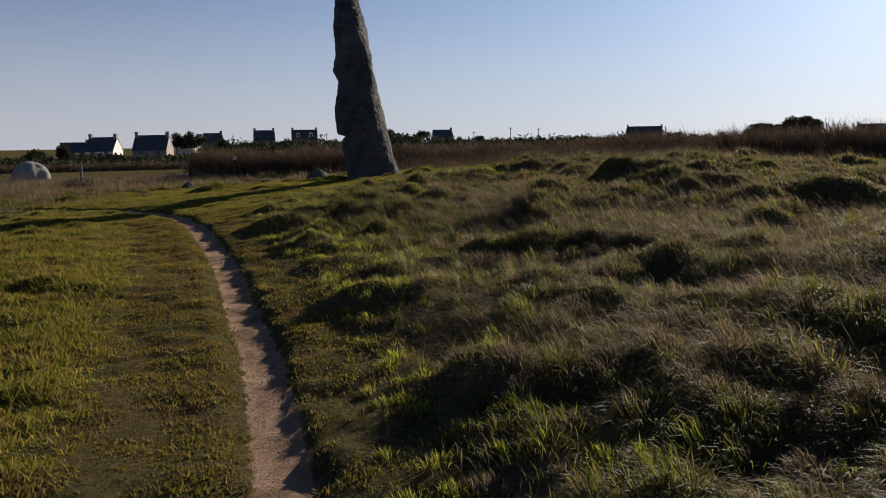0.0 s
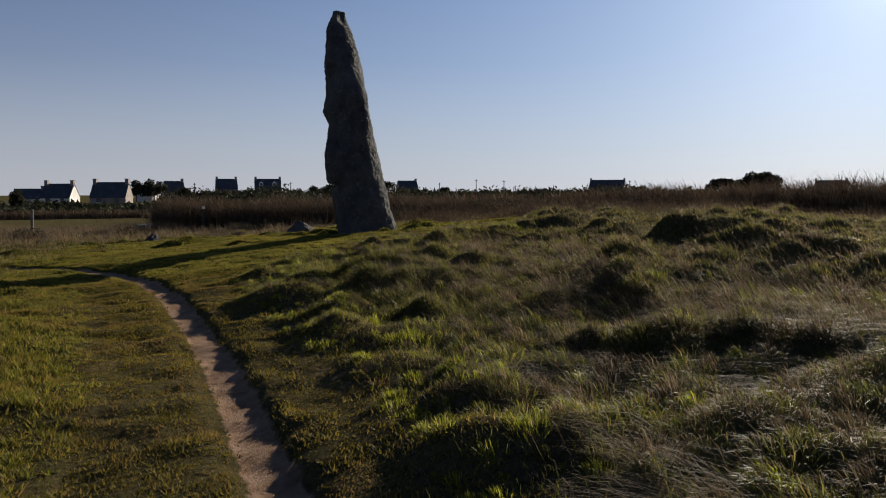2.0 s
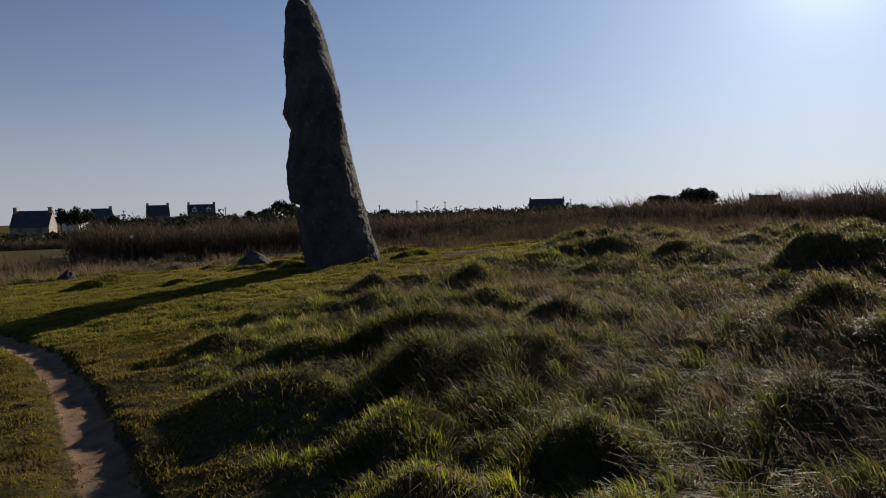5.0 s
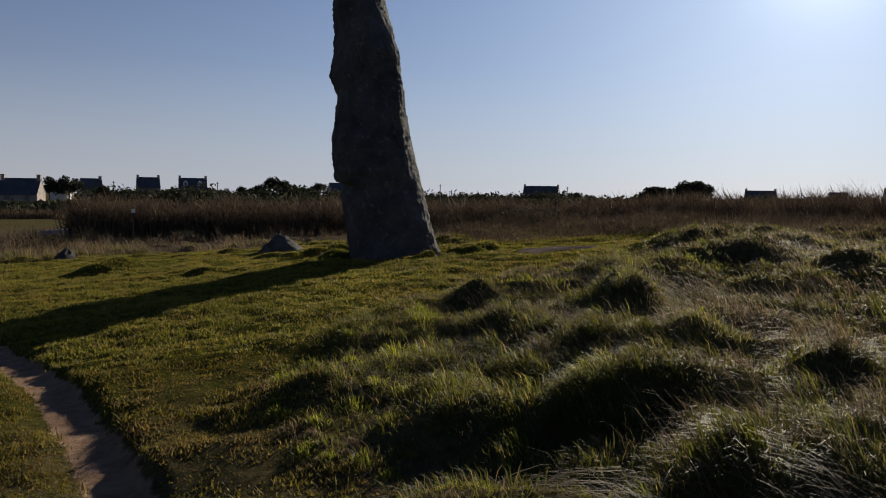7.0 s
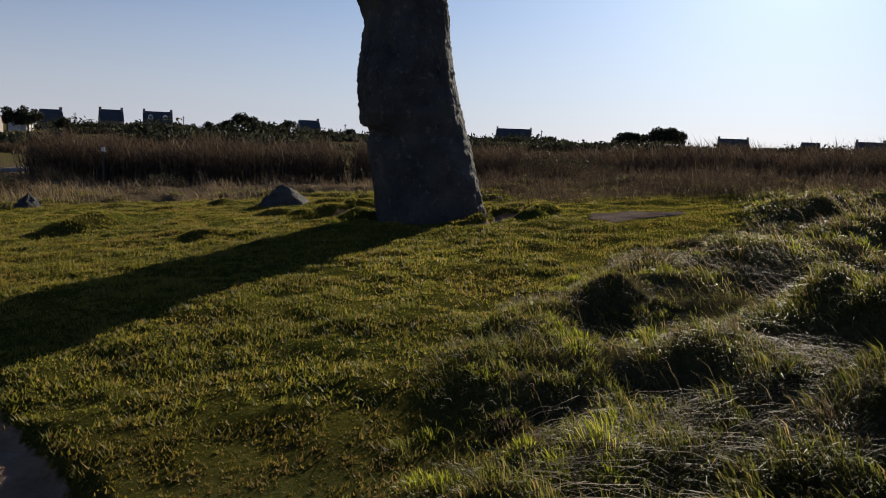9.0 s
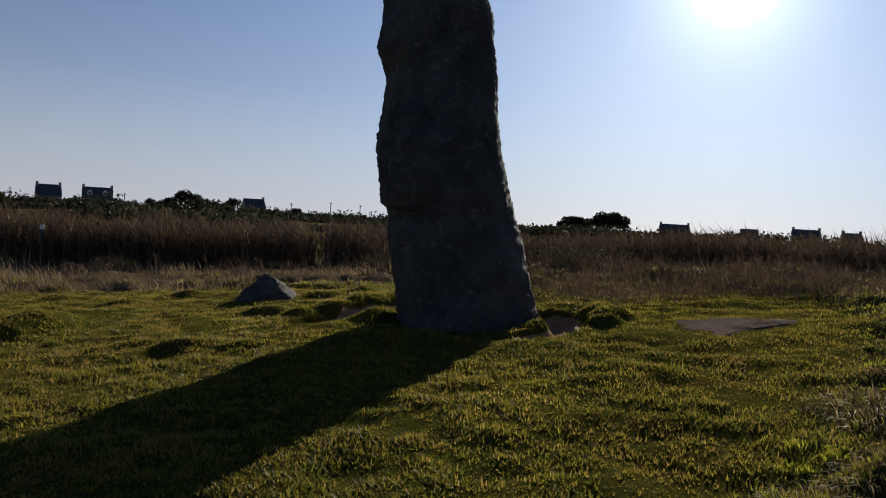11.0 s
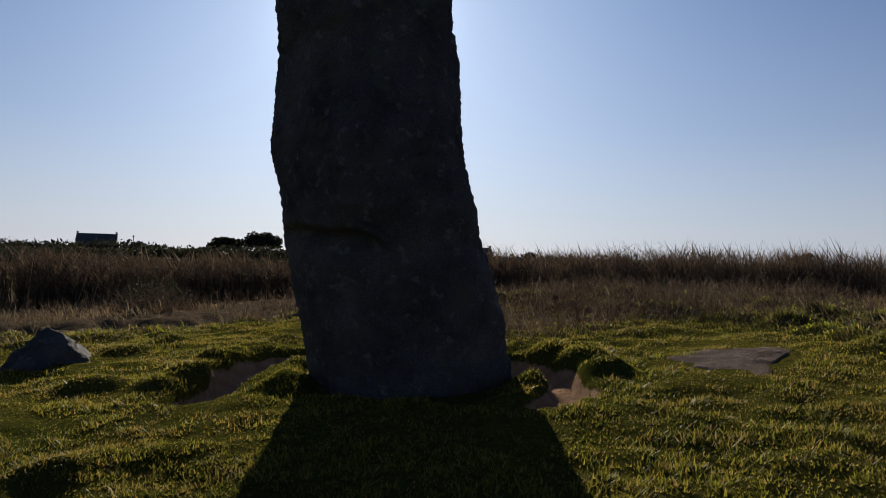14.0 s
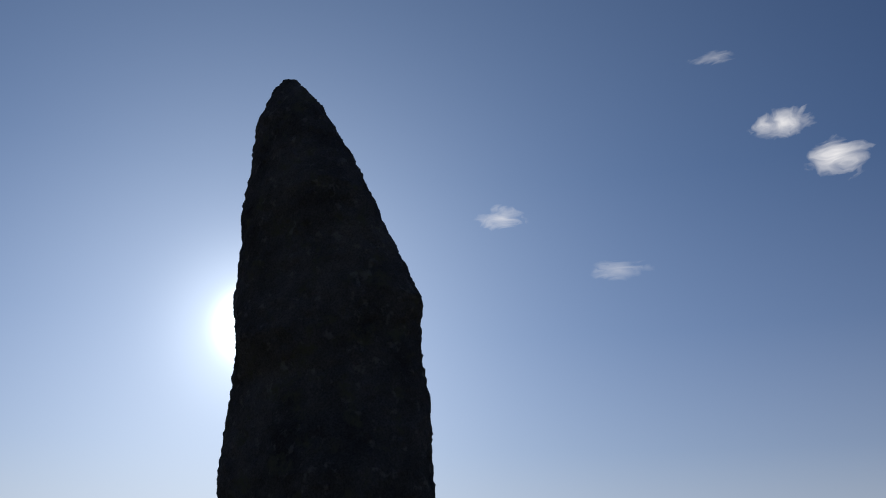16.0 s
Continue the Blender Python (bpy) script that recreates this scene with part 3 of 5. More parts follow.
def house(bearing, dist, length, ridge_z, turn, wall_mat, label, depth=6.5, eaves=0.42, dormers=0, chimneys=2, ground_drop=0.0):
    """A long house with a steep slate roof, chimneys on the gables. Local x runs along the ridge, -y faces the walker."""
    x, y = math.sin(radians(bearing)) * dist, 9 + math.cos(radians(bearing)) * dist
    z = z_at(x, y) - 0.2 - ground_drop
    root = new("house")
    root.matrix_world = pose(x, y, z, 0, 0, -bearing + turn)
    tagged(root, label, "house", "houses of the village")
    H = ridge_z - z
    E = H * eaves
    L, D = length / 2, depth / 2
    bm = bmesh.new()
    prof = [(-D, 0), (D, 0), (D, E), (0, H - 0.12), (-D, E)]
    a, b = [bm.verts.new((-L, py, pz)) for py, pz in prof], [bm.verts.new((L, py, pz)) for py, pz in prof]
    bm.faces.new(a[::-1])
    bm.faces.new(b)
    for i in range(5):
        j = (i + 1) % 5
        bm.faces.new((a[i], a[j], b[j], b[i]))
    bmesh.ops.recalc_face_normals(bm, faces=bm.faces)
    part("wall", bm, wall_mat, root)
    bm = bmesh.new()
    o = 0.25
    ez = E - o * (H - E) / D
    for s in (-1, 1):
        v = [bm.verts.new(p) for p in ((-L - 0.06, s * (D + o), ez), (L + 0.06, s * (D + o), ez), (L + 0.06, 0, H), (-L - 0.06, 0, H),
                                       (-L - 0.06, s * (D + o), ez + 0.16), (L + 0.06, s * (D + o), ez + 0.16), (L + 0.06, 0, H + 0.16), (-L - 0.06, 0, H + 0.16))]
        for f in ((0, 1, 2, 3), (4, 5, 6, 7), (0, 1, 5, 4), (1, 2, 6, 5), (2, 3, 7, 6), (3, 0, 4, 7)):
            bm.faces.new([v[i] for i in f])
    bmesh.ops.recalc_face_normals(bm, faces=bm.faces)
    part("roof", bm, SLATE, root, "dark slate roof")
    for s in ((-1, 1), (1,), ())[2 - chimneys]:
        bm = box(s * (L - 0.35) - 0.35, s * (L - 0.35) + 0.35, -0.5, 0.5, H - 0.5, H + 0.75)
        box_into(bm, s * (L - 0.35) - 0.42, s * (L - 0.35) + 0.42, -0.57, 0.57, H + 0.75, H + 0.87)
        part("chimney", bm, RUBBLE_STONE, root)
    nwin = max(2, int(length // 3))
    for k in range(nwin):
        wx = -L + length * (k + 0.5) / nwin
        if k == nwin // 2:
            dr = part("door", box(wx - 0.45, wx + 0.45, -D - 0.04, -D + 0.02, 0.2, 2.2), WOOD, root)
            part("handle", box(wx + 0.3, wx + 0.36, -D - 0.09, -D - 0.04, 1.15, 1.25), WINDOW, dr)
        else:
            w = part("window", box(wx - 0.5, wx + 0.5, -D - 0.02, -D + 0.02, 0.95, min(2.1, E - 0.15)), WINDOW, root)
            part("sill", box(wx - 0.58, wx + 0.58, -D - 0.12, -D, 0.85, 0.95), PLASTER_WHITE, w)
    for k in range(dormers):
        wx = -L + length * (k + 0.5) / dormers
        zy = -D * 0.62
        zz = E + (H - E) * 0.38
        bm = bmesh.new()
        pr = [(-0.7, zz - 0.4), (0.7, zz - 0.4), (0.7, zz + 0.7), (0, zz + 1.25), (-0.7, zz + 0.7)]
        a, b = [bm.verts.new((wx + px, zy - 0.5, pz)) for px, pz in pr], [bm.verts.new((wx + px, zy + 1.6, pz)) for px, pz in pr]
        bm.faces.new(a)
        bm.faces.new(b[::-1])
        for i in range(5):
            j = (i + 1) % 5
            bm.faces.new((a[j], a[i], b[i], b[j]))
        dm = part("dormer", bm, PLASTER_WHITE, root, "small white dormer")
        part("window", box(wx - 0.42, wx + 0.42, zy - 0.54, zy - 0.49, zz - 0.2, zz + 0.6), WINDOW, dm)
    return root


def up(dist, elev, eye=1.65):
    return eye + dist * math.tan(radians(elev))


WHITE, STONE = "white plastered house with a steep slate roof", "stone house with a steep slate roof and gable chimneys"
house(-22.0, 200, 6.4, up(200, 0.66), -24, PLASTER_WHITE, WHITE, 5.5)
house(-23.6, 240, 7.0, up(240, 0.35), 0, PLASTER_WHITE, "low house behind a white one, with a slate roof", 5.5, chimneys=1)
house(-19.0, 190, 7.4, up(190, 0.76), -18, RUBBLE_STONE, "long white-fronted house with a pinkish stone gable", 5.5)
house(-14.9, 280, 6.0, up(280, 0.85), 10, RUBBLE_STONE, STONE, chimneys=1)
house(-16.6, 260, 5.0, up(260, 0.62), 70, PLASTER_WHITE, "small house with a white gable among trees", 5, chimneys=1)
house(-11.5, 300, 7.2, up(300, 1.0), 4, RUBBLE_STONE, STONE)
house(-8.8, 290, 8.8, up(290, 1.0), 0, RUBBLE_STONE, "slate-roofed house with white dormers", dormers=2)
house(0.7, 330, 7.6, up(330, 0.87), 12, RUBBLE_STONE, STONE, chimneys=1)
house(14.4, 380, 15.5, up(380, 0.86), -8, RUBBLE_STONE, STONE)
house(28.3, 340, 11.0, up(340, 0.72), 6, RUBBLE_STONE, STONE)
house(32.7, 300, 5.5, up(300, 0.66), 0, RUBBLE_STONE, "low farm building with a slate roof", chimneys=0)
house(36.0, 300, 8.5, up(300, 0.80), 5, RUBBLE_STONE, "long low house with two chimneys beyond the hedge")
house(38.6, 310, 6.0, up(310, 0.72), 15, RUBBLE_STONE, "low slate-roofed house beyond the hedge")


# ---------------------------------------------------------------- trees, poles, posts
def leaf_cloud(rnd, centres, count, size):
    """Many small leaf clumps spread through a set of rounded masses."""
    c = np.array([m[:3] for m in centres])
    r = np.array([m[3:] for m in centres])
    k = rnd.choice(len(centres), count, p=(r.prod(1) ** 0.66) / (r.prod(1) ** 0.66).sum())
    d = rnd.normal(size=(count, 3))
    d /= np.linalg.norm(d, axis=1)[:, None]
    p = c[k] + d * r[k] * (rnd.random(count) ** 0.35)[:, None]
    u, v = rnd.normal(size=(count, 3)), rnd.normal(size=(count, 3))
    u /= np.linalg.norm(u, axis=1)[:, None]
    v -= u * (u * v).sum(1)[:, None]
    v /= np.linalg.norm(v, axis=1)[:, None]
    s = size * (0.5 + rnd.random(count))[:, None]
    verts = np.stack((p - u * s, p + v * s * 0.5, p + u * s, p - v * s * 0.5), 1).reshape(-1, 3)
    return verts, np.arange(count * 4).reshape(-1, 4)


def tree(bearing, dist, top_elev, width, seed, label, name="tree", low=0.35, leaves=900, masses=15, lop=0.0):
    x, y = math.sin(radians(bearing)) * dist, 9 + math.cos(radians(bearing)) * dist
    z = z_at(x, y) - 0.1
    h = up(dist, top_elev) - z
    rnd = np.random.default_rng(seed)
    root = new(name)
    root.location = (x, y, z)
    tagged(root, label, "tree" if name == "tree" else "shrub")
    cen = []
    for k in range(masses):
        a, q = rnd.uniform(0, 2 * math.pi), rnd.random() ** 0.5
        px, py = math.cos(a) * q * width * 0.36, math.sin(a) * q * width * 0.36
        pz = h * (low + (1 - low) * (0.35 + 0.45 * (1 - q * q)) * rnd.uniform(0.75, 1.1)) + lop * px
        rr = min(width * rnd.uniform(0.15, 0.24), h * 0.36)
        pz = min(max(rr * 0.6, pz * (0.55 + 0.45 * rnd.random())), h - rr * 0.85)
        cen.append((px, py, pz, rr, rr, rr * 0.75))
    verts, faces = leaf_cloud(rnd, cen, int(leaves * 1.7), 0.022 * (width + h))
    crown = new("crown", mesh_from("crown", verts, faces, 4, FOLIAGE))
    crown.parent = root
    bm = bmesh.new()
    def limb(p, q, r0, r1):
        p, q = Vector(p), Vector(q)
        t = (q - p).to_track_quat('Z', 'Y').to_matrix()
        ra = [bm.verts.new(p + t @ Vector((math.cos(i * 1.0472) * r0, math.sin(i * 1.0472) * r0, 0))) for i in range(6)]
        rb = [bm.verts.new(q + t @ Vector((math.cos(i * 1.0472) * r1, math.sin(i * 1.0472) * r1, 0))) for i in range(6)]
        for i in range(6):
            bm.faces.new((ra[i], ra[(i + 1) % 6], rb[(i + 1) % 6], rb[i]))
    fork = (0.0, 0.0, h * low * 0.9 + 0.1)
    limb((0, 0, -0.3), fork, 0.03 * h + 0.03, 0.022 * h + 0.02)
    for c in cen:
        limb(fork, c[:3], 0.014 * h + 0.015, 0.006 * h)
    part("trunk", bm, BARK, root)
    return root


PINE, BUSH = "broad dark windswept pine on the skyline", "dark rounded bush on the skyline"
tree(22.0, 340, 0.95, 18.0, 1, PINE, leaves=2600, masses=26, low=0.25)
tree(24.2, 335, 1.42, 16.5, 2, PINE, leaves=2600, masses=26, low=0.25)
tree(-16.2, 250, 1.2, 8.0, 3, "dark rounded tree beside a house", leaves=1300)
tree(-17.3, 250, 1.0, 6.5, 4, "dark rounded tree beside a house", leaves=1100)
tree(-3.5, 290, 1.28, 10.0, 5, "dark rounded tree on the skyline", leaves=1700, masses=12)
tree(-5.6, 290, 0.6, 6.0, 6, BUSH, "bush", 0.2, 1000)
tree(-1.8, 300, 0.62, 9.0, 7, BUSH, "bush", 0.2, 1200)
tree(-0.6, 300, 1.1, 6.5, 8, "rounded tree beside a house", leaves=800)
tree(-25.0, 130, 0.62, 3.4, 9, "small dark cypress with ragged tiers", leaves=900, low=0.15)
tree(-26.6, 150, 0.05, 6.0, 10, BUSH, "bush", 0.1, 900)
tree(16.6, 340, 0.55, 6.5, 11, BUSH, "bush", 0.2, 900)
tree(17.6, 330, 0.35, 5.0, 12, BUSH, "bush", 0.2, 700)
tree(20.4, 330, 0.30, 4.0, 13, BUSH, "bush", 0.2, 600)
tree(30.3, 300, 0.35, 5.0, 14, BUSH, "bush", 0.2, 700)
tree(31.5, 260, 0.40, 5.0, 15, BUSH, "bush", 0.2, 800)
tree(34.2, 260, 0.45, 4.0, 16, BUSH, "bush", 0.2, 700)
tree(40.5, 200, 0.80, 4.0, 17, BUSH, "bush", 0.2, 800)
tree(-12.9, 260, 0.38, 5.0, 18, BUSH, "bush", 0.15, 700)
tree(-6.9, 260, 0.42, 5.0, 19, BUSH, "bush", 0.15, 700)
tree(3.3, 280, 0.50, 7.0, 20, BUSH, "bush", 0.15, 900)
tree(53.2, 90, 1.35, 4.6, 21, "dense dark bush in the hedge line", "bush", 0.2, 1600)
tree(-14.0, 240, 0.35, 4.0, 22, BUSH, "bush", 0.15, 600)
tree(-4.6, 285, 0.78, 8.0, 24, BUSH, "bush", 0.1, 1400, 20)
tree(-2.6, 285, 0.82, 8.0, 25, BUSH, "bush", 0.1, 1400, 20)
tree(-1.3, 290, 0.66, 7.0, 26, BUSH, "bush", 0.1, 1200, 20)
tree(-14.3, 235, 0.6, 5.0, 27, BUSH, "bush", 0.1, 1000, 18)
tree(-10.1, 270, 0.42, 6.0, 28, BUSH, "bush", 0.1, 900, 18)
tree(10.0, 320, 0.28, 9.0, 23, BUSH, "bush", 0.1, 900)


def pole(bearing, dist, elev):
    x, y = math.sin(radians(bearing)) * dist, 9 + math.cos(radians(bearing)) * dist
    z = z_at(x, y)
    root = new("utility_pole")
    root.location = (x, y, z)
    tagged(root, "slim wooden utility pole with a short crossarm", "pole", "poles on the skyline")
    h = up(dist, elev) - z
    bm = bmesh.new()
    bmesh.ops.create_cone(bm, cap_ends=True, segments=8, radius1=0.16, radius2=0.11, depth=h + 0.4, matrix=Matrix.Translation((0, 0, h / 2 - 0.2)))
    part("shaft", bm, WOOD, root)
    part("crossarm", box(-0.5, 0.5, -0.06, 0.06, h - 0.5, h - 0.38), WOOD, root)


for b, e in ((5.45, 0.98), (7.37, 0.90), (2.9, 0.75), (-13.6, 0.75), (15.9, 0.85), (-7.3, 0.8)):
    pole(b, 270, e)


def post(x, y, h, lean):
    root = new("fence_post")
    root.matrix_world = pose(x, y, z_at(x, y), lean, lean / 2, 20)
    bm = bmesh.new()
    bmesh.ops.create_cone(bm, cap_ends=True, segments=9, radius1=0.07, radius2=0.06, depth=h + 0.3, matrix=Matrix.Translation((0, 0, h / 2 - 0.15)))
    me = bpy.data.meshes.new("fence_post")
    bm.to_mesh(me)
    bm.free()
    me.materials.append(WOOD)
    ob = new("fence_post", me)
    ob.matrix_world = root.matrix_world
    bpy.data.objects.remove(root)
    tagged(ob, "weathered round wooden post in dry grass", "post", "posts by the field")


post(-17.4, 42.0, 1.1, 3)
post(-19.9, 38.0, 1.0, -2)
post(-11.0, 45.0, 1.0, 4)


# a white spot of unknown kind; the post that holds it is added
def white_spot_post(x, y, h):
    root = new("white_spot_post")
    root.location = (x, y, z_at(x, y))
    tagged(root, "small white spot by the hedge, set on an added dark post", "post")
    bm = bmesh.new()
    bmesh.ops.create_cone(bm, cap_ends=True, segments=10, radius1=0.05, radius2=0.045, depth=h + 0.3, matrix=Matrix.Translation((0, 0, h / 2 - 0.15)))
    part("shaft", bm, BARK, root)
    bm = bmesh.new()
    bmesh.ops.create_cone(bm, cap_ends=True, segments=12, radius1=0.075, radius2=0.06, depth=0.13, matrix=Matrix.Translation((0, 0, h + 0.065)))
    part("cap", bm, PLASTER_WHITE, root, "small white spot")


white_spot_post(-9.9, 42.5, 0.95)


def bramble(x, y, w, h, seed, label):
    """A low heap of arching canes with a few withered leaves."""
    rnd = np.random.default_rng(seed)
    z = z_at(x, y)
    root = new("bramble")
    root.location = (x, y, z)
    tagged(root, label, "shrub")
    n = 420
    a, q = rnd.uniform(0, 2 * math.pi, n), np.sqrt(rnd.random(n))
    px, py = np.cos(a) * q * w / 2, np.sin(a) * q * w / 2
    v = twigs(rnd, px, py, np.full(n, -0.08), h * (1.05 - 0.55 * q ** 2) * rnd.uniform(0.6, 1.0, n), 0.006, 0.35, 5)
    canes = new("cane_tangle", mesh_from("cane_tangle", v, np.arange(len(v)).reshape(-1, 3), 3, SCRUB))
    canes.parent = root
    v, f = leaf_cloud(rnd, [(0, 0, h * 0.35, w * 0.48, w * 0.48, h * 0.5)], 700, 0.03)
    leaves = new("foliage", mesh_from("foliage", v, f, 4, FOLIAGE))
    leaves.parent = root


def dead_stalk(x, y, h, seed):
    """A dry umbel stalk: a thin jointed stem with rising side shoots, each ending in spread rays."""
    rnd = random.Random(seed)
    root = new("dead_stalk")
    root.matrix_world = pose(x, y, z_at(x, y) - 0.03, rnd.uniform(-6, 6), rnd.uniform(-6, 6), rnd.uniform(0, 360))
    tagged(root, "dry brown umbel stalk standing in scrub", "plant", "dead stalks behind the stone")

    def rod(bm, p, q, r0, r1):
        t = (q - p).to_track_quat('Z', 'Y').to_matrix()
        ends = [[bm.verts.new(c + t @ Vector((math.cos(k * 1.2566) * r, math.sin(k * 1.2566) * r, 0))) for k in range(5)] for c, r in ((p, r0), (q, r1))]
        for k in range(5):
            bm.faces.new((ends[0][k], ends[0][(k + 1) % 5], ends[1][(k + 1) % 5], ends[1][k]))
    bm, heads = bmesh.new(), []
    joints = [Vector((0.02 * rnd.uniform(-1, 1) * k, 0.02 * rnd.uniform(-1, 1) * k, h * k / 4)) for k in range(5)]
    for k in range(4):
        rod(bm, joints[k], joints[k + 1], 0.007 - 0.001 * k, 0.006 - 0.001 * k)
    heads.append((joints[4], Vector((0, 0, 1))))
    for k in (1, 2, 2, 3, 3):
        a = rnd.uniform(0, 6.28)
        d = Vector((math.cos(a) * 0.6, math.sin(a) * 0.6, 1)).normalized()
        tip = joints[k] + d * h * rnd.uniform(0.18, 0.3)
        rod(bm, joints[k], tip, 0.004, 0.003)
        heads.append((tip, d))
    part("stem", bm, STRAW, root)
    for c, d in heads:
        bm = bmesh.new()
        for k in range(9):
            a = rnd.uniform(0, 6.28)
            tip = c + (d + Vector((math.cos(a), math.sin(a), 0)) * rnd.uniform(0.3, 0.9)).normalized() * 0.06
            rod(bm, c, tip, 0.0016, 0.0012)
            bmesh.ops.create_icosphere(bm, subdivisions=1, radius=0.006, matrix=Matrix.Translation(tip))
        part("umbel", bm, DRY, root, "spread dry flower head")


for k, (sx, sy, sh) in enumerate(((1.39, 27.4, 0.62), (1.52, 27.55, 0.5), (1.2, 27.6, 0.4), (3.6, 25.6, 0.6), (3.85, 25.5, 0.5), (3.35, 25.9, 0.42), (4.1, 25.8, 0.5))):
    dead_stalk(sx, sy, sh, 60 + k)


# ---------------------------------------------------------------- clouds
def cloud(bearing, elev, wide, tall, seed, thick):
    dist = 1600.0
    c = Vector((math.sin(radians(bearing)) * math.cos(radians(elev)), math.cos(radians(bearing)) * math.cos(radians(elev)), math.sin(radians(elev)))) * dist + Vector((-6.86, 20.9, 1.8))
    W, T = dist * math.tan(radians(wide)), dist * math.tan(radians(tall))
    bm = bmesh.new()
    bmesh.ops.create_grid(bm, x_segments=14, y_segments=10, size=0.5)
    for v in bm.verts:
        v.co = (v.co.x * W, v.co.y * T, 0.12 * T * noise.noise(v.co * 4 + Vector((seed, 0, 0))))
    m, nodes, links, p = material("cloud_vapour")
    tc = nodes.new("ShaderNodeTexCoord")
    nz = nodes.new("ShaderNodeTexNoise")
    nz.noise_dimensions = '4D'
    nz.inputs["W"].default_value, nz.inputs["Scale"].default_value, nz.inputs["Detail"].default_value, nz.inputs["Roughness"].default_value = seed, 2.4, 5.0, 0.5
    nz.inputs["Distortion"].default_value = 0.25
    links.new(tc.outputs["Generated"], nz.inputs["Vector"])
    ds = nodes.new("ShaderNodeVectorMath")
    ds.operation = 'DISTANCE'
    ds.inputs[1].default_value = (0.5, 0.5, 0.5)
    flat = nodes.new("ShaderNodeVectorMath")
    flat.operation = 'MULTIPLY_ADD'
    flat.inputs[1].default_value, flat.inputs[2].default_value = (1, 1, 0), (0, 0, 0.5)
    links.new(tc.outputs["Generated"], flat.inputs[0])
    links.new(flat.outputs[0], ds.inputs[0])
    sub = nodes.new("ShaderNodeMath")
    sub.operation = 'MULTIPLY_ADD'
    sub.inputs[1].default_value = -1.5
    links.new(ds.outputs["Value"], sub.inputs[0])
    links.new(nz.outputs["Fac"], sub.inputs[2])
    r = ramp(nodes, [(0.0, (0, 0, 0)), (0.6, (thick, thick, thick))])
    links.new(sub.outputs[0], r.inputs[0])
    tr, em, mx = nodes.new("ShaderNodeBsdfTransparent"), nodes.new("ShaderNodeEmission"), nodes.new("ShaderNodeMixShader")
    em.inputs["Color"].default_value, em.inputs["Strength"].default_value = (0.92, 0.90, 0.90, 1), 0.75
    links.new(r.outputs[0], mx.inputs[0])
    links.new(tr.outputs[0], mx.inputs[1])
    links.new(em.outputs[0], mx.inputs[2])
    links.new(mx.outputs[0], nodes["Material Output"].inputs["Surface"])
    ob = part("cloud", bm, m)
    ob.matrix_world = look(c, (-6.86, 20.9, 1.8)) @ pose(0, 0, 0, 0, 180, 0)
    ob.visible_shadow = False
    tagged(ob, "small thin white cloud in a clear sky", "cloud", "small clouds", "structure")


cloud(70.3, 28.6, 5.6, 2.6, 1.3, 0.9)
cloud(73.2, 25.8, 6.0, 3.6, 5.7, 0.9)
cloud(49.9, 24.3, 4.8, 2.4, 9.2, 0.7)
cloud(58.2, 20.5, 5.4, 2.0, 13.4, 0.4)
cloud(66.3, 33.4, 4.0, 1.2, 17.9, 0.35)

# ---------------------------------------------------------------- hedge and scrub
def line_points(line, n, rnd, spread):
    """Random places along a line, weighted by its length, pushed to its left by spread."""
    line = np.array(line, float)
    seg = np.diff(line, axis=0)
    ln = np.hypot(seg[:, 0], seg[:, 1])
    k = rnd.choice(len(seg), n, p=ln / ln.sum())
    t = rnd.random(n)[:, None]
    p = line[k] + seg[k] * t
    nrm = np.stack((-seg[k, 1], seg[k, 0]), 1) / ln[k][:, None]
    return p + nrm * spread(n)[:, None]


def twigs(rnd, x, y, z, h, base_w, lean, side):
    """Bare stems: a tapering strip each and side twigs, all as thin triangles."""
    n = len(x)
    a = rnd.uniform(0, math.pi, n)
    wx, wy = np.cos(a) * base_w, np.sin(a) * base_w
    lx, ly = rnd.normal(0, lean, n) * h, rnd.normal(0, lean, n) * h
    tri = [np.stack((np.stack((x - wx, y - wy, z), 1), np.stack((x + wx, y + wy, z), 1), np.stack((x + lx, y + ly, z + h), 1)), 1)]
    for k in range(side):
        f = rnd.uniform(0.2, 0.85, n)
        bx, by, bz = x + lx * f, y + ly * f, z + h * f
        b = rnd.uniform(0, 2 * math.pi, n)
        ll = h * rnd.uniform(0.15, 0.42, n)
        sp = rnd.uniform(0.3, 0.95, n)
        tx, ty, tz = bx + np.cos(b) * ll * sp, by + np.sin(b) * ll * sp, bz + ll * np.sqrt(1 - sp * sp) * 0.9
        w = base_w * 0.7
        tri.append(np.stack((np.stack((bx - wy * 0.7, by + wx * 0.7, bz), 1), np.stack((bx + wy * 0.7, by - wx * 0.7, bz + w), 1), np.stack((tx, ty, tz), 1)), 1))
    v = np.concatenate(tri).reshape(-1, 3)
    return v


def stuff(name, verts, mat, label, category):
    me = mesh_from(name, verts, np.arange(len(verts)).reshape(-1, 3), 3, mat)
    return tagged(new(name, me), label, category, kind="stuff")


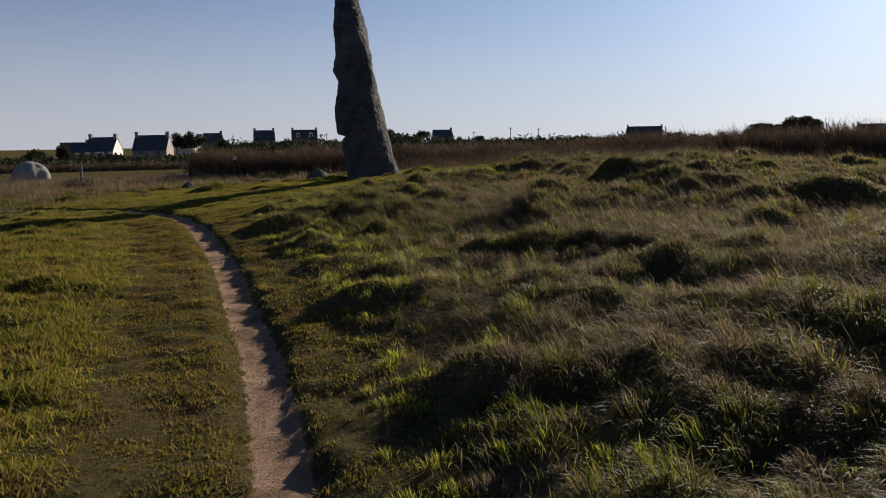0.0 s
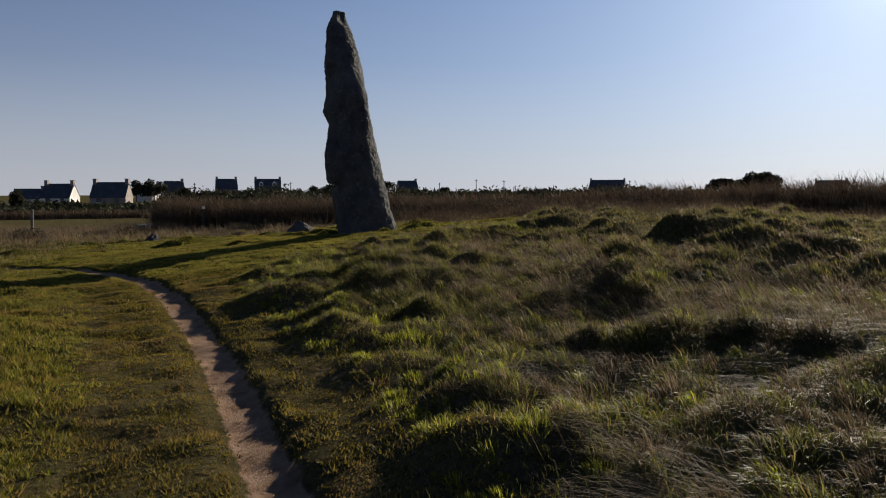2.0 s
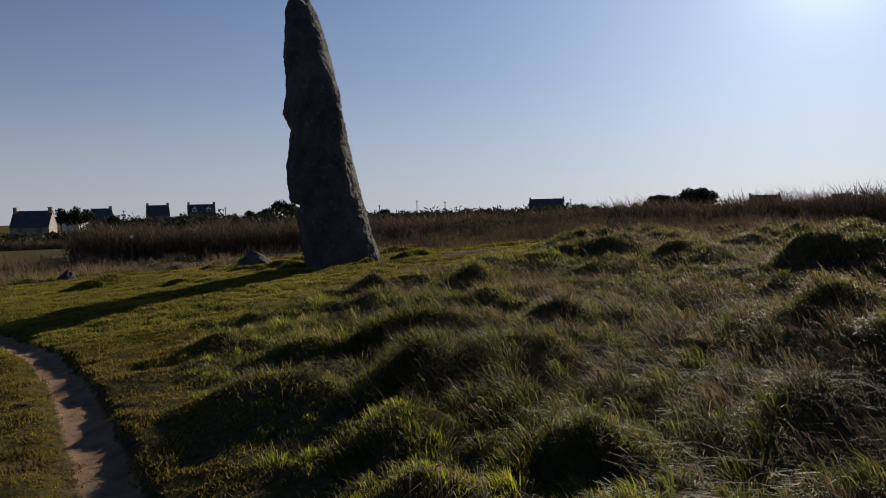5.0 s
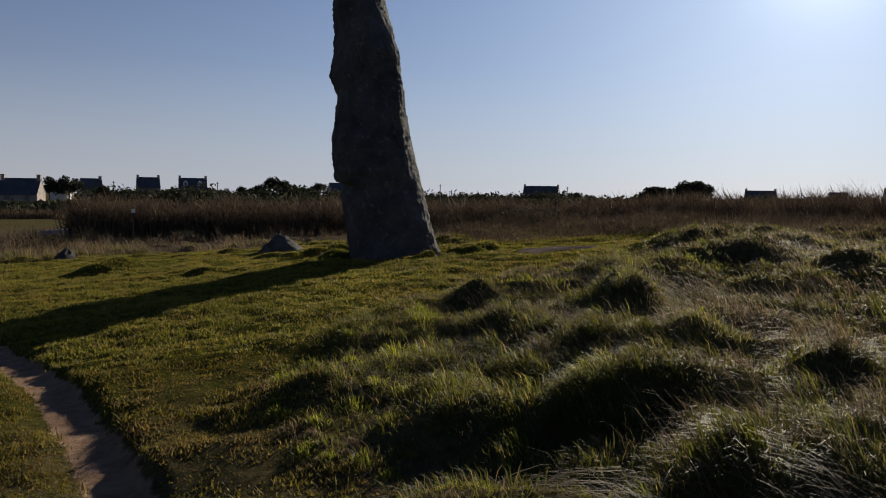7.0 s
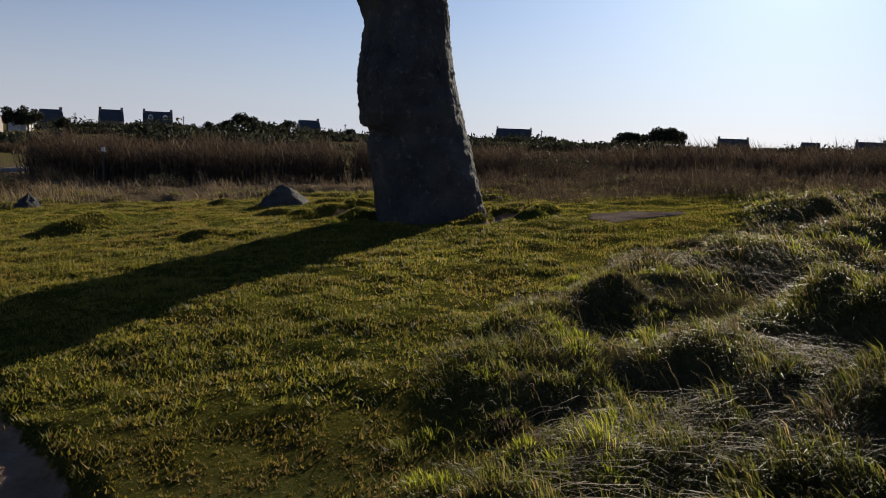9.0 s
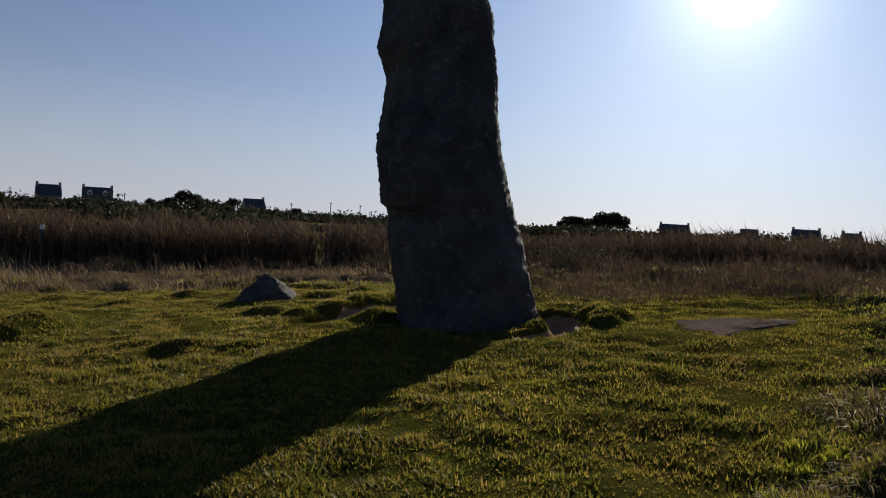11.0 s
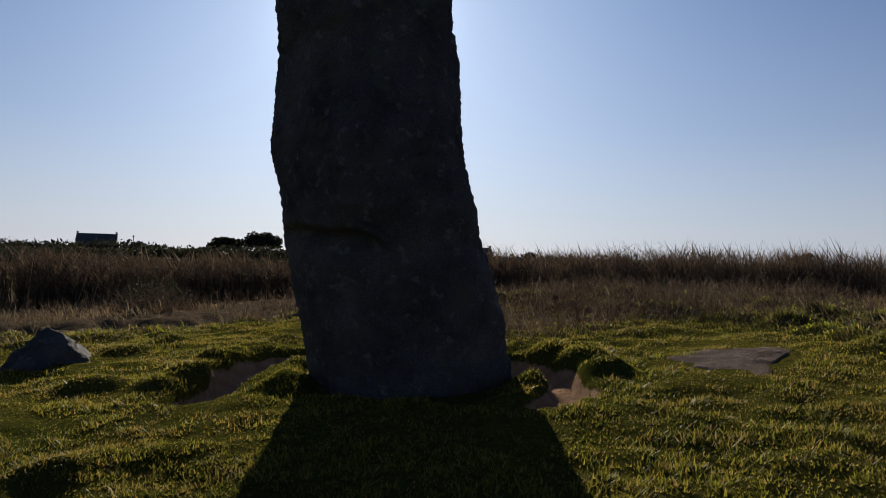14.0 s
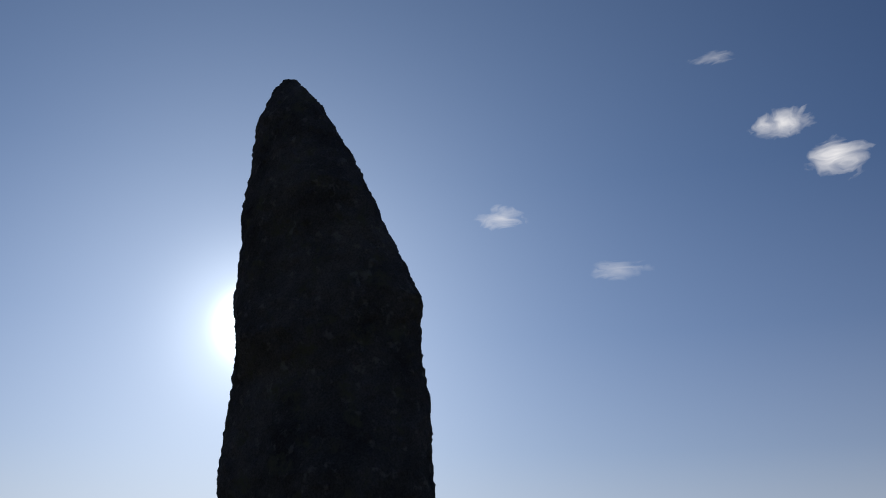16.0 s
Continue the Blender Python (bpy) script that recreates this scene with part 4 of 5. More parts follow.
def build_hedges():
    rnd = np.random.default_rng(21)
    line = [(-12.5, 42.8), (-6, 42.0), (-2, 42.5), (5, 41.0), (14, 37.0), (24, 33.0), (36, 27), (55, 16)]
    p = line_points(line, 29000, rnd, lambda n: rnd.random(n) ** 1.3 * 5.0)
    x, y = p[:, 0], p[:, 1]
    z = lie(x, y)
    tall = (1.72 + 0.4 * step(11, 18, x) + 0.34 * step(5, 12, x) - z + value_noise(x, y, 1.6) * 0.45 + value_noise(x, y, 6) * 0.3) * rnd.uniform(0.5, 1.0, len(x))
    stuff("hedge", twigs(rnd, x, y, z - 0.05, tall, 0.02, 0.17, 7), SCRUB, "dense leafless brown hedge of bare twigs", "hedge")
    p = line_points(line[4:], 2200, rnd, lambda n: rnd.random(n) * 3.5)
    x, y = p[:, 0], p[:, 1]
    stuff("bare_shoots", twigs(rnd, x, y, lie(x, y), rnd.uniform(1.6, 2.25, len(x)), 0.008, 0.12, 7), SCRUB, "pale bare shoots rising above the hedge", "shrub")
    far = [(-62, 66), (-40, 78), (-24, 84), (-16, 70)]
    p = line_points(far, 9000, rnd, lambda n: rnd.random(n) * 3.0)
    x, y = p[:, 0], p[:, 1]
    stuff("field_hedge", twigs(rnd, x, y, lie(x, y) - 0.05, rnd.uniform(0.4, 1.0, len(x)), 0.05, 0.2, 3), SCRUB, "low dark field hedge below the houses", "hedge")
    # field hedges and thickets between the meadow and the village
    for k, (b0, b1, dd, hh) in enumerate(((-13, 45, 120, 1.2), (-15, 20, 185, 1.6), (8, 60, 170, 1.6), (-16, 3, 255, 2.3), (0, 48, 280, 1.9), (-30, -16, 170, 0.9), (-30, -14, 110, 0.8), (30, 75, 90, 1.5))):
        m = int(14 * abs(b1 - b0)) * 4
        b, q = rnd.uniform(b0, b1, m), dd + rnd.normal(0, 2.5, m)
        b = np.radians(b)
        x, y = np.sin(b) * q, 9 + np.cos(b) * q
        z = lie(x, y)
        tl = hh * (0.45 + 0.9 * rnd.random(m)) * (0.6 + 0.9 * step(-0.2, 0.3, value_noise(x, y, 9)))
        v, f = leaf_cloud(rnd, [(0, 0, 0, 1, 1, 1)], m * 3, 0.5 if dd > 150 else 0.35)
        off = np.repeat(np.stack((x, y, z + tl * 0.45), 1), 3, 0)
        rad = np.repeat(tl * 0.5, 3)
        c = v.reshape(-1, 4, 3).mean(1)
        v = ((v.reshape(-1, 4, 3) - c[:, None]) + (off + c * np.stack((rad * 2.5, rad, rad), 1))[:, None]).reshape(-1, 3)
        ob = tagged(new("thicket", mesh_from("thicket", v, f, 4, FOLIAGE)), "low dark thicket between the fields", "hedge", kind="stuff")
    # brambles and low scrub between the turf and the hedge
    n = 2600
    x, y = rnd.uniform(-24, 0, n), rnd.uniform(33, 44, n)
    keep = value_noise(x, y, 1.8) > 0.16
    x, y = x[keep], y[keep]
    stuff("brambles", twigs(rnd, x, y, lie(x, y) - 0.02, rnd.uniform(0.2, 0.6, len(x)), 0.010, 0.4, 6), SCRUB, "dark bramble clumps in dry grass", "scrub")
    n = 15000
    x, y = rnd.uniform(-1, 26, n), rnd.uniform(24, 38, n)
    keep = (value_noise(x, y, 2.0) > -0.08) & (y > 27.9 - x * 0.35 + 0.8 * (x < 1)) & (y < 41 - x * 0.35)
    x, y = x[keep], y[keep]
    stuff("scrub", twigs(rnd, x, y, lie(x, y) - 0.02, rnd.uniform(0.15, 0.5, len(x)), 0.008, 0.35, 5), SCRUB, "low tangled brown bramble scrub", "scrub")


build_hedges()


def build_near_scrub():
    rnd = np.random.default_rng(22)
    n = 6500
    x, y = rnd.uniform(0.0, 9, n), rnd.uniform(25.5, 33, n)
    keep = (y > 27.4 - x * 0.3 + value_noise(x, y, 1.2)) & (value_noise(x, y, 0.9) > -0.2)
    x, y = x[keep], y[keep]
    stuff("low_scrub", twigs(rnd, x, y, lie(x, y) - 0.02, rnd.uniform(0.1, 0.34, len(x)) * (0.6 + step(-0.2, 0.3, value_noise(x, y, 0.7))), 0.006, 0.5, 5), SCRUB, "low brown tangled scrub behind the standing stone", "scrub")


build_near_scrub()
bramble(-0.9, 36.2, 1.6, 0.95, 41, "dark gorse bush at the foot of the hedge")
bramble(2.4, 33.7, 1.8, 0.45, 42, "low bramble heap in rough grass")
bramble(3.6, 34.5, 2.0, 0.5, 43, "low bramble heap in rough grass")
bramble(6.0, 31.0, 1.5, 0.4, 44, "low bramble heap in rough grass")
bramble(9.0, 31.5, 1.9, 0.45, 45, "low bramble heap in rough grass")
bramble(-7.6, 39.5, 1.5, 0.5, 46, "low bramble heap in dry grass")
bramble(-11.5, 37.5, 1.7, 0.55, 47, "low bramble heap in dry grass")
bramble(-15.0, 36.0, 1.6, 0.5, 48, "low bramble heap in dry grass")


# ---------------------------------------------------------------- grass
def blades(rnd, x, y, z, h, w, lean, heading, bend=0.5, droop=0.0):
    """Arching blades, each a narrow folded diamond of two triangles, leaning along heading."""
    n = len(x)
    a = rnd.uniform(0, math.pi, n)
    wx, wy = np.cos(a) * w / 2, np.sin(a) * w / 2
    dx, dy = np.cos(heading) * lean * h, np.sin(heading) * lean * h
    up_ = np.sqrt(np.clip(1 - lean ** 2 * 0.8, 0.08, 1)) * h
    mx, my, mz = x + dx * bend * 0.7, y + dy * bend * 0.7, z + up_ * 0.58
    tx, ty, tz = x + dx, y + dy, z + up_ * (1 - droop * lean)
    v = np.stack((np.stack((x, y, z), 1), np.stack((mx - wx, my - wy, mz), 1), np.stack((mx + wx, my + wy, mz), 1), np.stack((tx, ty, tz), 1)), 1)
    return v.reshape(-1, 3), blade_faces(n)


def blade_faces(n):
    base = (np.arange(n) * 4)[:, None]
    return np.concatenate((base + np.array((0, 2, 1)), base + np.array((1, 2, 3))))


def grass_object(name, verts, faces, mat, label):
    return tagged(new(name, mesh_from(name, verts, faces, 3, mat)), label, "grass", kind="stuff")


def near_line(x, y):
    return side_of(TRACK, x, y)[0]


def build_grass():
    rnd = np.random.default_rng(31)
    # short turf of the lane and round the stone
    n = 2000000
    x, y = rnd.uniform(-11, 3.2, n), rnd.uniform(1.2, 33.5, n)
    d_track, s_track, s_edge, rough, worn = masks(x, y)
    dist = d_track
    dens = 0.6 * np.where(dist < 3.5, 1.0, 0.7) * step(0.9, -0.1, s_edge) * (1 - np.clip(worn * 1.5, 0, 1)) * step(-9, -6, s_track)
    dens *= 0.6 + 0.4 * step(-0.25, 0.05, value_noise(x, y, 0.5))
    bare = np.exp(-((s_track + 0.95) / 0.35) ** 2) * step(14, 4, y) * step(0.02, 0.25, value_noise(x, y, 0.8))
    bare = np.maximum(bare, np.exp(-((s_track - 0.75) / 0.3) ** 2) * step(0.02, 0.3, value_noise(x + 9, y, 0.6)))
    dens *= 1 - 0.8 * bare
    dens *= step(0.9, 1.15, np.hypot((x - STONE_AT[0]) / 0.93, (y - 26.58) / 1.18) + 0.15 * value_noise(x, y, 0.2))
    dens *= 1 - scrape(x, y)
    dens *= 0.8 + 0.2 * step(-0.22, 0.08, value_noise(x, y, 0.17))
    on_slab = ((x - 0.72) / 0.8) ** 2 + ((y - 24.66 - 0.12 * (x - 0.72)) / 0.46) ** 2 < 1 + 0.5 * value_noise(x, y, 0.3)
    dens *= 1 - 0.8 * step(-1.2, 0.8, x) * step(26.4, 28.2, y)
    keep = (rnd.random(n) < dens) & ~on_slab
    x, y, s_track = x[keep], y[keep], s_track[keep]
    n = len(x)
    z = lie(x, y)
    clump = 0.35 + 1.1 * step(-0.15, 0.25, value_noise(x, y, 0.17)) + 0.5 * step(0.0, 0.4, value_noise(x, y, 0.5))
    lane = (s_track > -1.25 + value_noise(x, y, 0.6)) & (s_track < 1.6 + 1.2 * step(9, 12, y) + value_noise(x, y, 0.6)) & (y < 18.0 + value_noise(x, y, 1.0))
    h = (0.013 + 0.024 * rnd.random(n)) * clump * np.where(lane, 0.75, 0.95) * (1 + 1.0 * step(-1.0, -1.8, s_track) * step(18, 13, y))
    ang = rnd.uniform(0, 2 * math.pi, n)
    w = 0.004 + 0.006 * rnd.random(n)
    le = h * rnd.uniform(0.1, 1.5, n)
    h = h * rnd.uniform(0.55, 1.1, n)
    wx, wy = np.cos(ang) * w, np.sin(ang) * w
    verts = np.stack((np.stack((x - wx, y - wy, z - 0.004), 1), np.stack((x + wx, y + wy, z - 0.004), 1), np.stack((x - np.sin(ang) * le, y + np.cos(ang) * le, z + h), 1)), 1)
    for nm, sel, mat, lab in (("lawn_grass", ~lane, LAWN, "short green turf round the standing stone"), ("lane_grass", lane, LANE, "short trodden olive turf beside the path")):
        vv = verts[sel].reshape(-1, 3)
        grass_object(nm, vv, np.arange(len(vv)).reshape(-1, 3), mat, lab)
    # tufts in the turf: small rosettes of broad short blades
    m = 46000
    cx, cy = rnd.uniform(-9, 3, m), rnd.uniform(1.2, 31, m)
    d_track, s_track, s_edge, rough, worn = masks(cx, cy)
    slab = np.hypot((cx - 0.72) / 0.9, (cy - 24.66) / 0.6) < 1
    stone = np.hypot((cx - STONE_AT[0]) / 0.93, (cy - 26.58) / 1.18) < 1.2
    keep = (s_edge < 0.5) & (worn < 0.25) & (d_track < 5.5) & ~slab & ~stone & ~((cx > -0.3) & (cy > 26.8)) & (scrape(cx, cy) < 0.2) & (rnd.random(m) < 0.25 + 0.75 * step(-0.1, 0.12, value_noise(cx, cy, 0.45)))
    cx, cy, s_track = cx[keep], cy[keep], s_track[keep]
    trod = (s_track > -1.1) & (s_track < 1.3 + 1.4 * step(9, 12, cy)) & (cy < 18.0)
    size = rnd.uniform(0.5, 1.2, len(cx)) * np.where(trod, 0.55, 1.0) * (1 + 0.9 * step(-1.0, -1.8, s_track) * step(19, 14, cy))
    k = np.repeat(np.arange(len(cx)), 11)
    n = len(k)
    ang, q = rnd.uniform(0, 2 * math.pi, n), rnd.random(n)
    x, y = cx[k] + np.cos(ang) * q * 0.045 * size[k], cy[k] + np.sin(ang) * q * 0.045 * size[k]
    h = (0.02 + 0.024 * rnd.random(n)) * size[k]
    le, w, z = h * (0.35 + 0.9 * q), (0.0045 + 0.003 * rnd.random(n)) * (0.6 + 0.5 * size[k]), lie(x, y) - 0.004
    sx, sy = -np.sin(ang) * w, np.cos(ang) * w
    verts = np.stack((np.stack((x - sx, y - sy, z), 1), np.stack((x + sx, y + sy, z), 1), np.stack((x + np.cos(ang) * le, y + np.sin(ang) * le, z + h), 1)), 1)
    for nm, sel, mat, lab in (("turf_tufts", ~trod[k], LAWN, "small fresh green tufts in the turf"), ("trodden_tufts", trod[k], LANE, "small flattened olive tufts beside the path")):
        vv = verts[sel].reshape(-1, 3)
        grass_object(nm, vv, np.arange(len(vv)).reshape(-1, 3), mat, lab)
    # tussocks: each a mop of blades falling outwards from its crown
    m = 11000
    cx, cy = rnd.uniform(-5, 13, m), rnd.uniform(0.8, 33, m)
    e = side_of(EDGE, cx, cy)[1]
    dd = near_line(cx, cy)
    keep = (e > 0.05) & (rnd.random(m) < np.clip(1.35 - dd / 8, 0.4, 1)) & (np.hypot((cx - 1.0) / 1.5, (cy - 24.65) / 0.7) > 1)
    cx, cy, e, dd = cx[keep], cy[keep], e[keep], dd[keep]
    size = rnd.uniform(0.5, 1.0, len(cx)) ** 1.5 * (0.65 + 0.5 * step(0.3, 1.5, e))
    per = np.where(dd < 5, 120, np.where(dd < 9, 55, 26))
    k = np.repeat(np.arange(len(cx)), per)
    n = len(k)
    ang = rnd.uniform(0, 2 * math.pi, n)
    q = rnd.random(n) ** 0.7
    rad = 0.19 * size[k] * q
    x, y = cx[k] + np.cos(ang) * rad, cy[k] + np.sin(ang) * rad
    crown = 0.07 * size[k] * (1 - q * q)
    far_side = step(16.0, 19.0, cy)[k]
    young = step(1.6, 0.5, e)[k]
    h = (0.085 + 0.11 * rnd.random(n)) * size[k] * (1.1 - 0.4 * far_side) * (1 - 0.4 * young)
    wind = np.arctan2(np.sin(ang) * q + 0.15, np.cos(ang) * q - 0.35)
    v, f = blades(rnd, x, y, lie(x, y) - 0.02 + crown * 0.3, h + crown, 0.005 + 0.003 * rnd.random(n) + 0.0016 * np.clip(dd[k] - 4, 0, 7), np.clip(0.45 - 0.25 * young + 0.55 * q + rnd.normal(0, 0.12, n), 0.1, 0.99), wind + rnd.normal(0, 0.5, n), 0.6, 0.55)
    fresh = (rnd.random(len(cx)) < np.clip(1.1 - e / 3.0 + 0.5 * step(9, 15, cy), 0.36, 0.92) * (1 - 0.75 * step(26.2, 28.5, cy)))[k]
    bright = fresh & (rnd.random(len(cx)) < np.clip(0.85 - e / 2.0, 0.08, 0.7))[k]
    for nm, sel, mat, lab in (("fresh_grass", bright, FRESH, "bright fresh grass tufts beside the lane"), ("tussock_grass", fresh & ~bright, TUSSOCK, "long green tussock grass on hummocky ground"), ("faded_tussock", ~fresh, DRY, "faded brown tussock grass on hummocky ground")):
        idx = np.nonzero(sel)[0]
        grass_object(nm, v.reshape(-1, 4, 3)[idx].reshape(-1, 3), blade_faces(len(idx)), mat, lab)
    # the hummocks wear their own thatch, falling down their sides
    hm = np.array([q for q in HUMMOCKS if q[3] > 0.05 and math.hypot(q[0] + 1.85, q[1] - 26.7) > 2.6 and q[4] < 2.2])
    hd = near_line(hm[:, 0], hm[:, 1])
    on_lawn = side_of(EDGE, hm[:, 0], hm[:, 1])[1] < 0.0
    k = np.repeat(np.arange(len(hm)), (np.where(hd < 6, 420, 200) * (0.35 + 2.2 * hm[:, 2]) * np.where(on_lawn, 0.45, 1.0)).astype(int))
    n = len(k)
    ang, q = rnd.uniform(0, 2 * math.pi, n), np.sqrt(rnd.random(n))
    rad = hm[k, 2] * 1.45 * q
    x, y = hm[k, 0] + np.cos(ang) * rad, hm[k, 1] + np.sin(ang) * rad
    h = (0.06 + 0.11 * rnd.random(n)) * np.where(on_lawn[k], 0.5, 1.0)
    out = np.arctan2(np.sin(ang) * q + 0.1, np.cos(ang) * q - 0.25) + rnd.normal(0, 0.45, n)
    v, f = blades(rnd, x, y, lie(x, y) - 0.01, h, 0.005 + 0.0014 * np.clip(hd[k] - 3, 0, 8), np.clip(0.4 + 0.5 * q + rnd.normal(0, 0.15, n), 0.1, 0.99), out, 0.6, 0.6)
    pale = (rnd.random(len(hm)) < np.where(on_lawn, 0.15, 0.5 - 0.25 * step(9, 15, hm[:, 1])))[k] ^ (rnd.random(n) < 0.2)
    for nm, sel, mat, lab in (("hummock_grass", ~pale, TUSSOCK, "green grass thatch hanging over the hummocks"), ("hummock_straw", pale, DRY, "withered grass thatch hanging over the hummocks")):
        grass_object(nm, v.reshape(-1, 4, 3)[sel].reshape(-1, 3), blade_faces(int(sel.sum())), mat, lab)
    # fine grass between the tussocks
    n = 250000
    x, y = rnd.uniform(-5, 13, n), rnd.uniform(0.8, 33, n)
    s_edge = side_of(EDGE, x, y)[1]
    dist = near_line(x, y)
    dens = step(-0.1, 0.4, s_edge) * np.clip(1.4 - dist / 6, 0.3, 1.0)
    keep = (rnd.random(n) < dens) & (np.hypot((x - 1.0) / 1.3, (y - 24.65) / 0.55) > 1)
    x, y, dist = x[keep], y[keep], dist[keep]
    n = len(x)
    v, f = blades(rnd, x, y, lie(x, y) - 0.01, 0.03 + 0.07 * rnd.random(n), 0.006 + 0.0015 * np.clip(dist - 4, 0, 7), rnd.uniform(0.2, 0.95, n), math.pi * 0.9 + rnd.normal(0, 1.1, n))
    grass_object("meadow_grass", v, f, TUSSOCK, "thin green grass between the tussocks")
    # dead straw lying over the mounds in swathes, combed by the wind
    n = 300000
    x, y = rnd.uniform(-4.5, 14, n), rnd.uniform(1.5, 33, n)
    s_edge = side_of(EDGE, x, y)[1]
    dist = near_line(x, y)
    dens = step(29, 25, y) * (1 - 0.65 * step(11, 17, y)) * step(0.5, 1.8, s_edge) * step(-0.16, 0.16, value_noise(x + 20, y, 1.3) + 0.06 * np.clip(x, -2, 5)) * np.clip(1.4 - dist / 10, 0.35, 1)
    keep = (rnd.random(n) < dens) & ~((np.abs(x - 1.0) < 1.3) & (np.abs(y - 24.65) < 0.7))
    x, y, dist = x[keep], y[keep], dist[keep]
    n = len(x)
    z = lie(x, y)
    h = 0.12 + 0.3 * rnd.random(n) ** 1.7
    v, f = blades(rnd, x, y, z, h, 0.0026 + 0.0007 * np.clip(dist - 3, 0, 9), rnd.uniform(0.45, 1.0, n), math.pi * 0.86 + value_noise(x, y, 1.6) * 2.2 + rnd.normal(0, 0.35, n), 0.8, 0.5)
    grass_object("straw", v, f, STRAW, "dead pale straw combed flat by wind")
    # long limp blades trailing down from the crests near the lane
    n = 60000
    x, y = rnd.uniform(-3.5, 7, n), rnd.uniform(2.0, 24, n)
    s_edge = side_of(EDGE, x, y)[1]
    keep = (s_edge > 0.5) & (rnd.random(n) < step(0.02, 0.25, value_noise(x + 7, y + 3, 0.8)) * np.clip(1.3 - s_edge / 5, 0.15, 1))
    x, y = x[keep], y[keep]
    n = len(x)
    ln = 0.25 + 0.35 * rnd.random(n)
    hd = -0.7 + value_noise(x, y, 1.2) * 2.5 + rnd.normal(0, 0.3, n)
    rise = rnd.uniform(0.1, 0.3, n)
    wd = 0.0022 + 0.0014 * rnd.random(n)
    rows = []
    for u in (0.0, 0.3, 0.65, 1.0):
        px, py = x + np.cos(hd) * ln * u, y + np.sin(hd) * ln * u
        pz = np.maximum(lie(px, py) + 0.012, lie(x, y) + rise * ln * 4 * u * (1 - u) * 0.8)
        w = wd * (1 - 0.8 * u)
        rows.append(np.stack((np.stack((px - np.sin(hd) * w, py + np.cos(hd) * w, pz), 1), np.stack((px + np.sin(hd) * w, py - np.cos(hd) * w, pz), 1)), 1))
    v = np.concatenate(rows, 1).reshape(-1, 3)
    f = ((np.arange(n) * 8)[:, None, None] + np.array([(0, 1, 3, 2), (2, 3, 5, 4), (4, 5, 7, 6)])).reshape(-1, 4)
    tagged(new("trailing_grass", mesh_from("trailing_grass", v, f, 4, DRY)), "long limp straw blades trailing over the mounds", "grass", kind="stuff")
    # rank grass on the left verge
    n = 170000
    x, y = rnd.uniform(-10, -1, n), rnd.uniform(1.5, 23, n)
    s_track = side_of(TRACK, x, y)[1]
    dens = step(-1.0, -1.7, s_track) * (0.2 + 0.8 * step(-0.1, 0.2, value_noise(x, y, 0.45))) * step(-13, -8, s_track)
    keep = rnd.random(n) < dens
    x, y = x[keep], y[keep]
    n = len(x)
    h = (0.025 + 0.045 * rnd.random(n)) * (0.5 + 0.8 * step(-0.1, 0.3, value_noise(x, y, 0.35)))
    v, f = blades(rnd, x, y, lie(x, y) - 0.01, h, 0.008 + 0.004 * rnd.random(n), rnd.uniform(0.2, 0.9, n), rnd.uniform(0, 2 * math.pi, n))
    faded = rnd.random(n) < 0.25 + 0.6 * step(-0.1, 0.2, value_noise(x + 4, y, 0.7))
    for nm, sel, mat, lab in (("verge_grass", ~faded, LAWN, "rank green grass on the verge of the lane"), ("faded_verge", faded, LANE, "faded olive grass on the verge of the lane")):
        grass_object(nm, v.reshape(-1, 4, 3)[sel].reshape(-1, 3), blade_faces(int(sel.sum())), mat, lab)
    n = 60000
    x, y = rnd.uniform(-22, -6, n), rnd.uniform(20, 36, n)
    st = side_of(TRACK, x, y)[1]
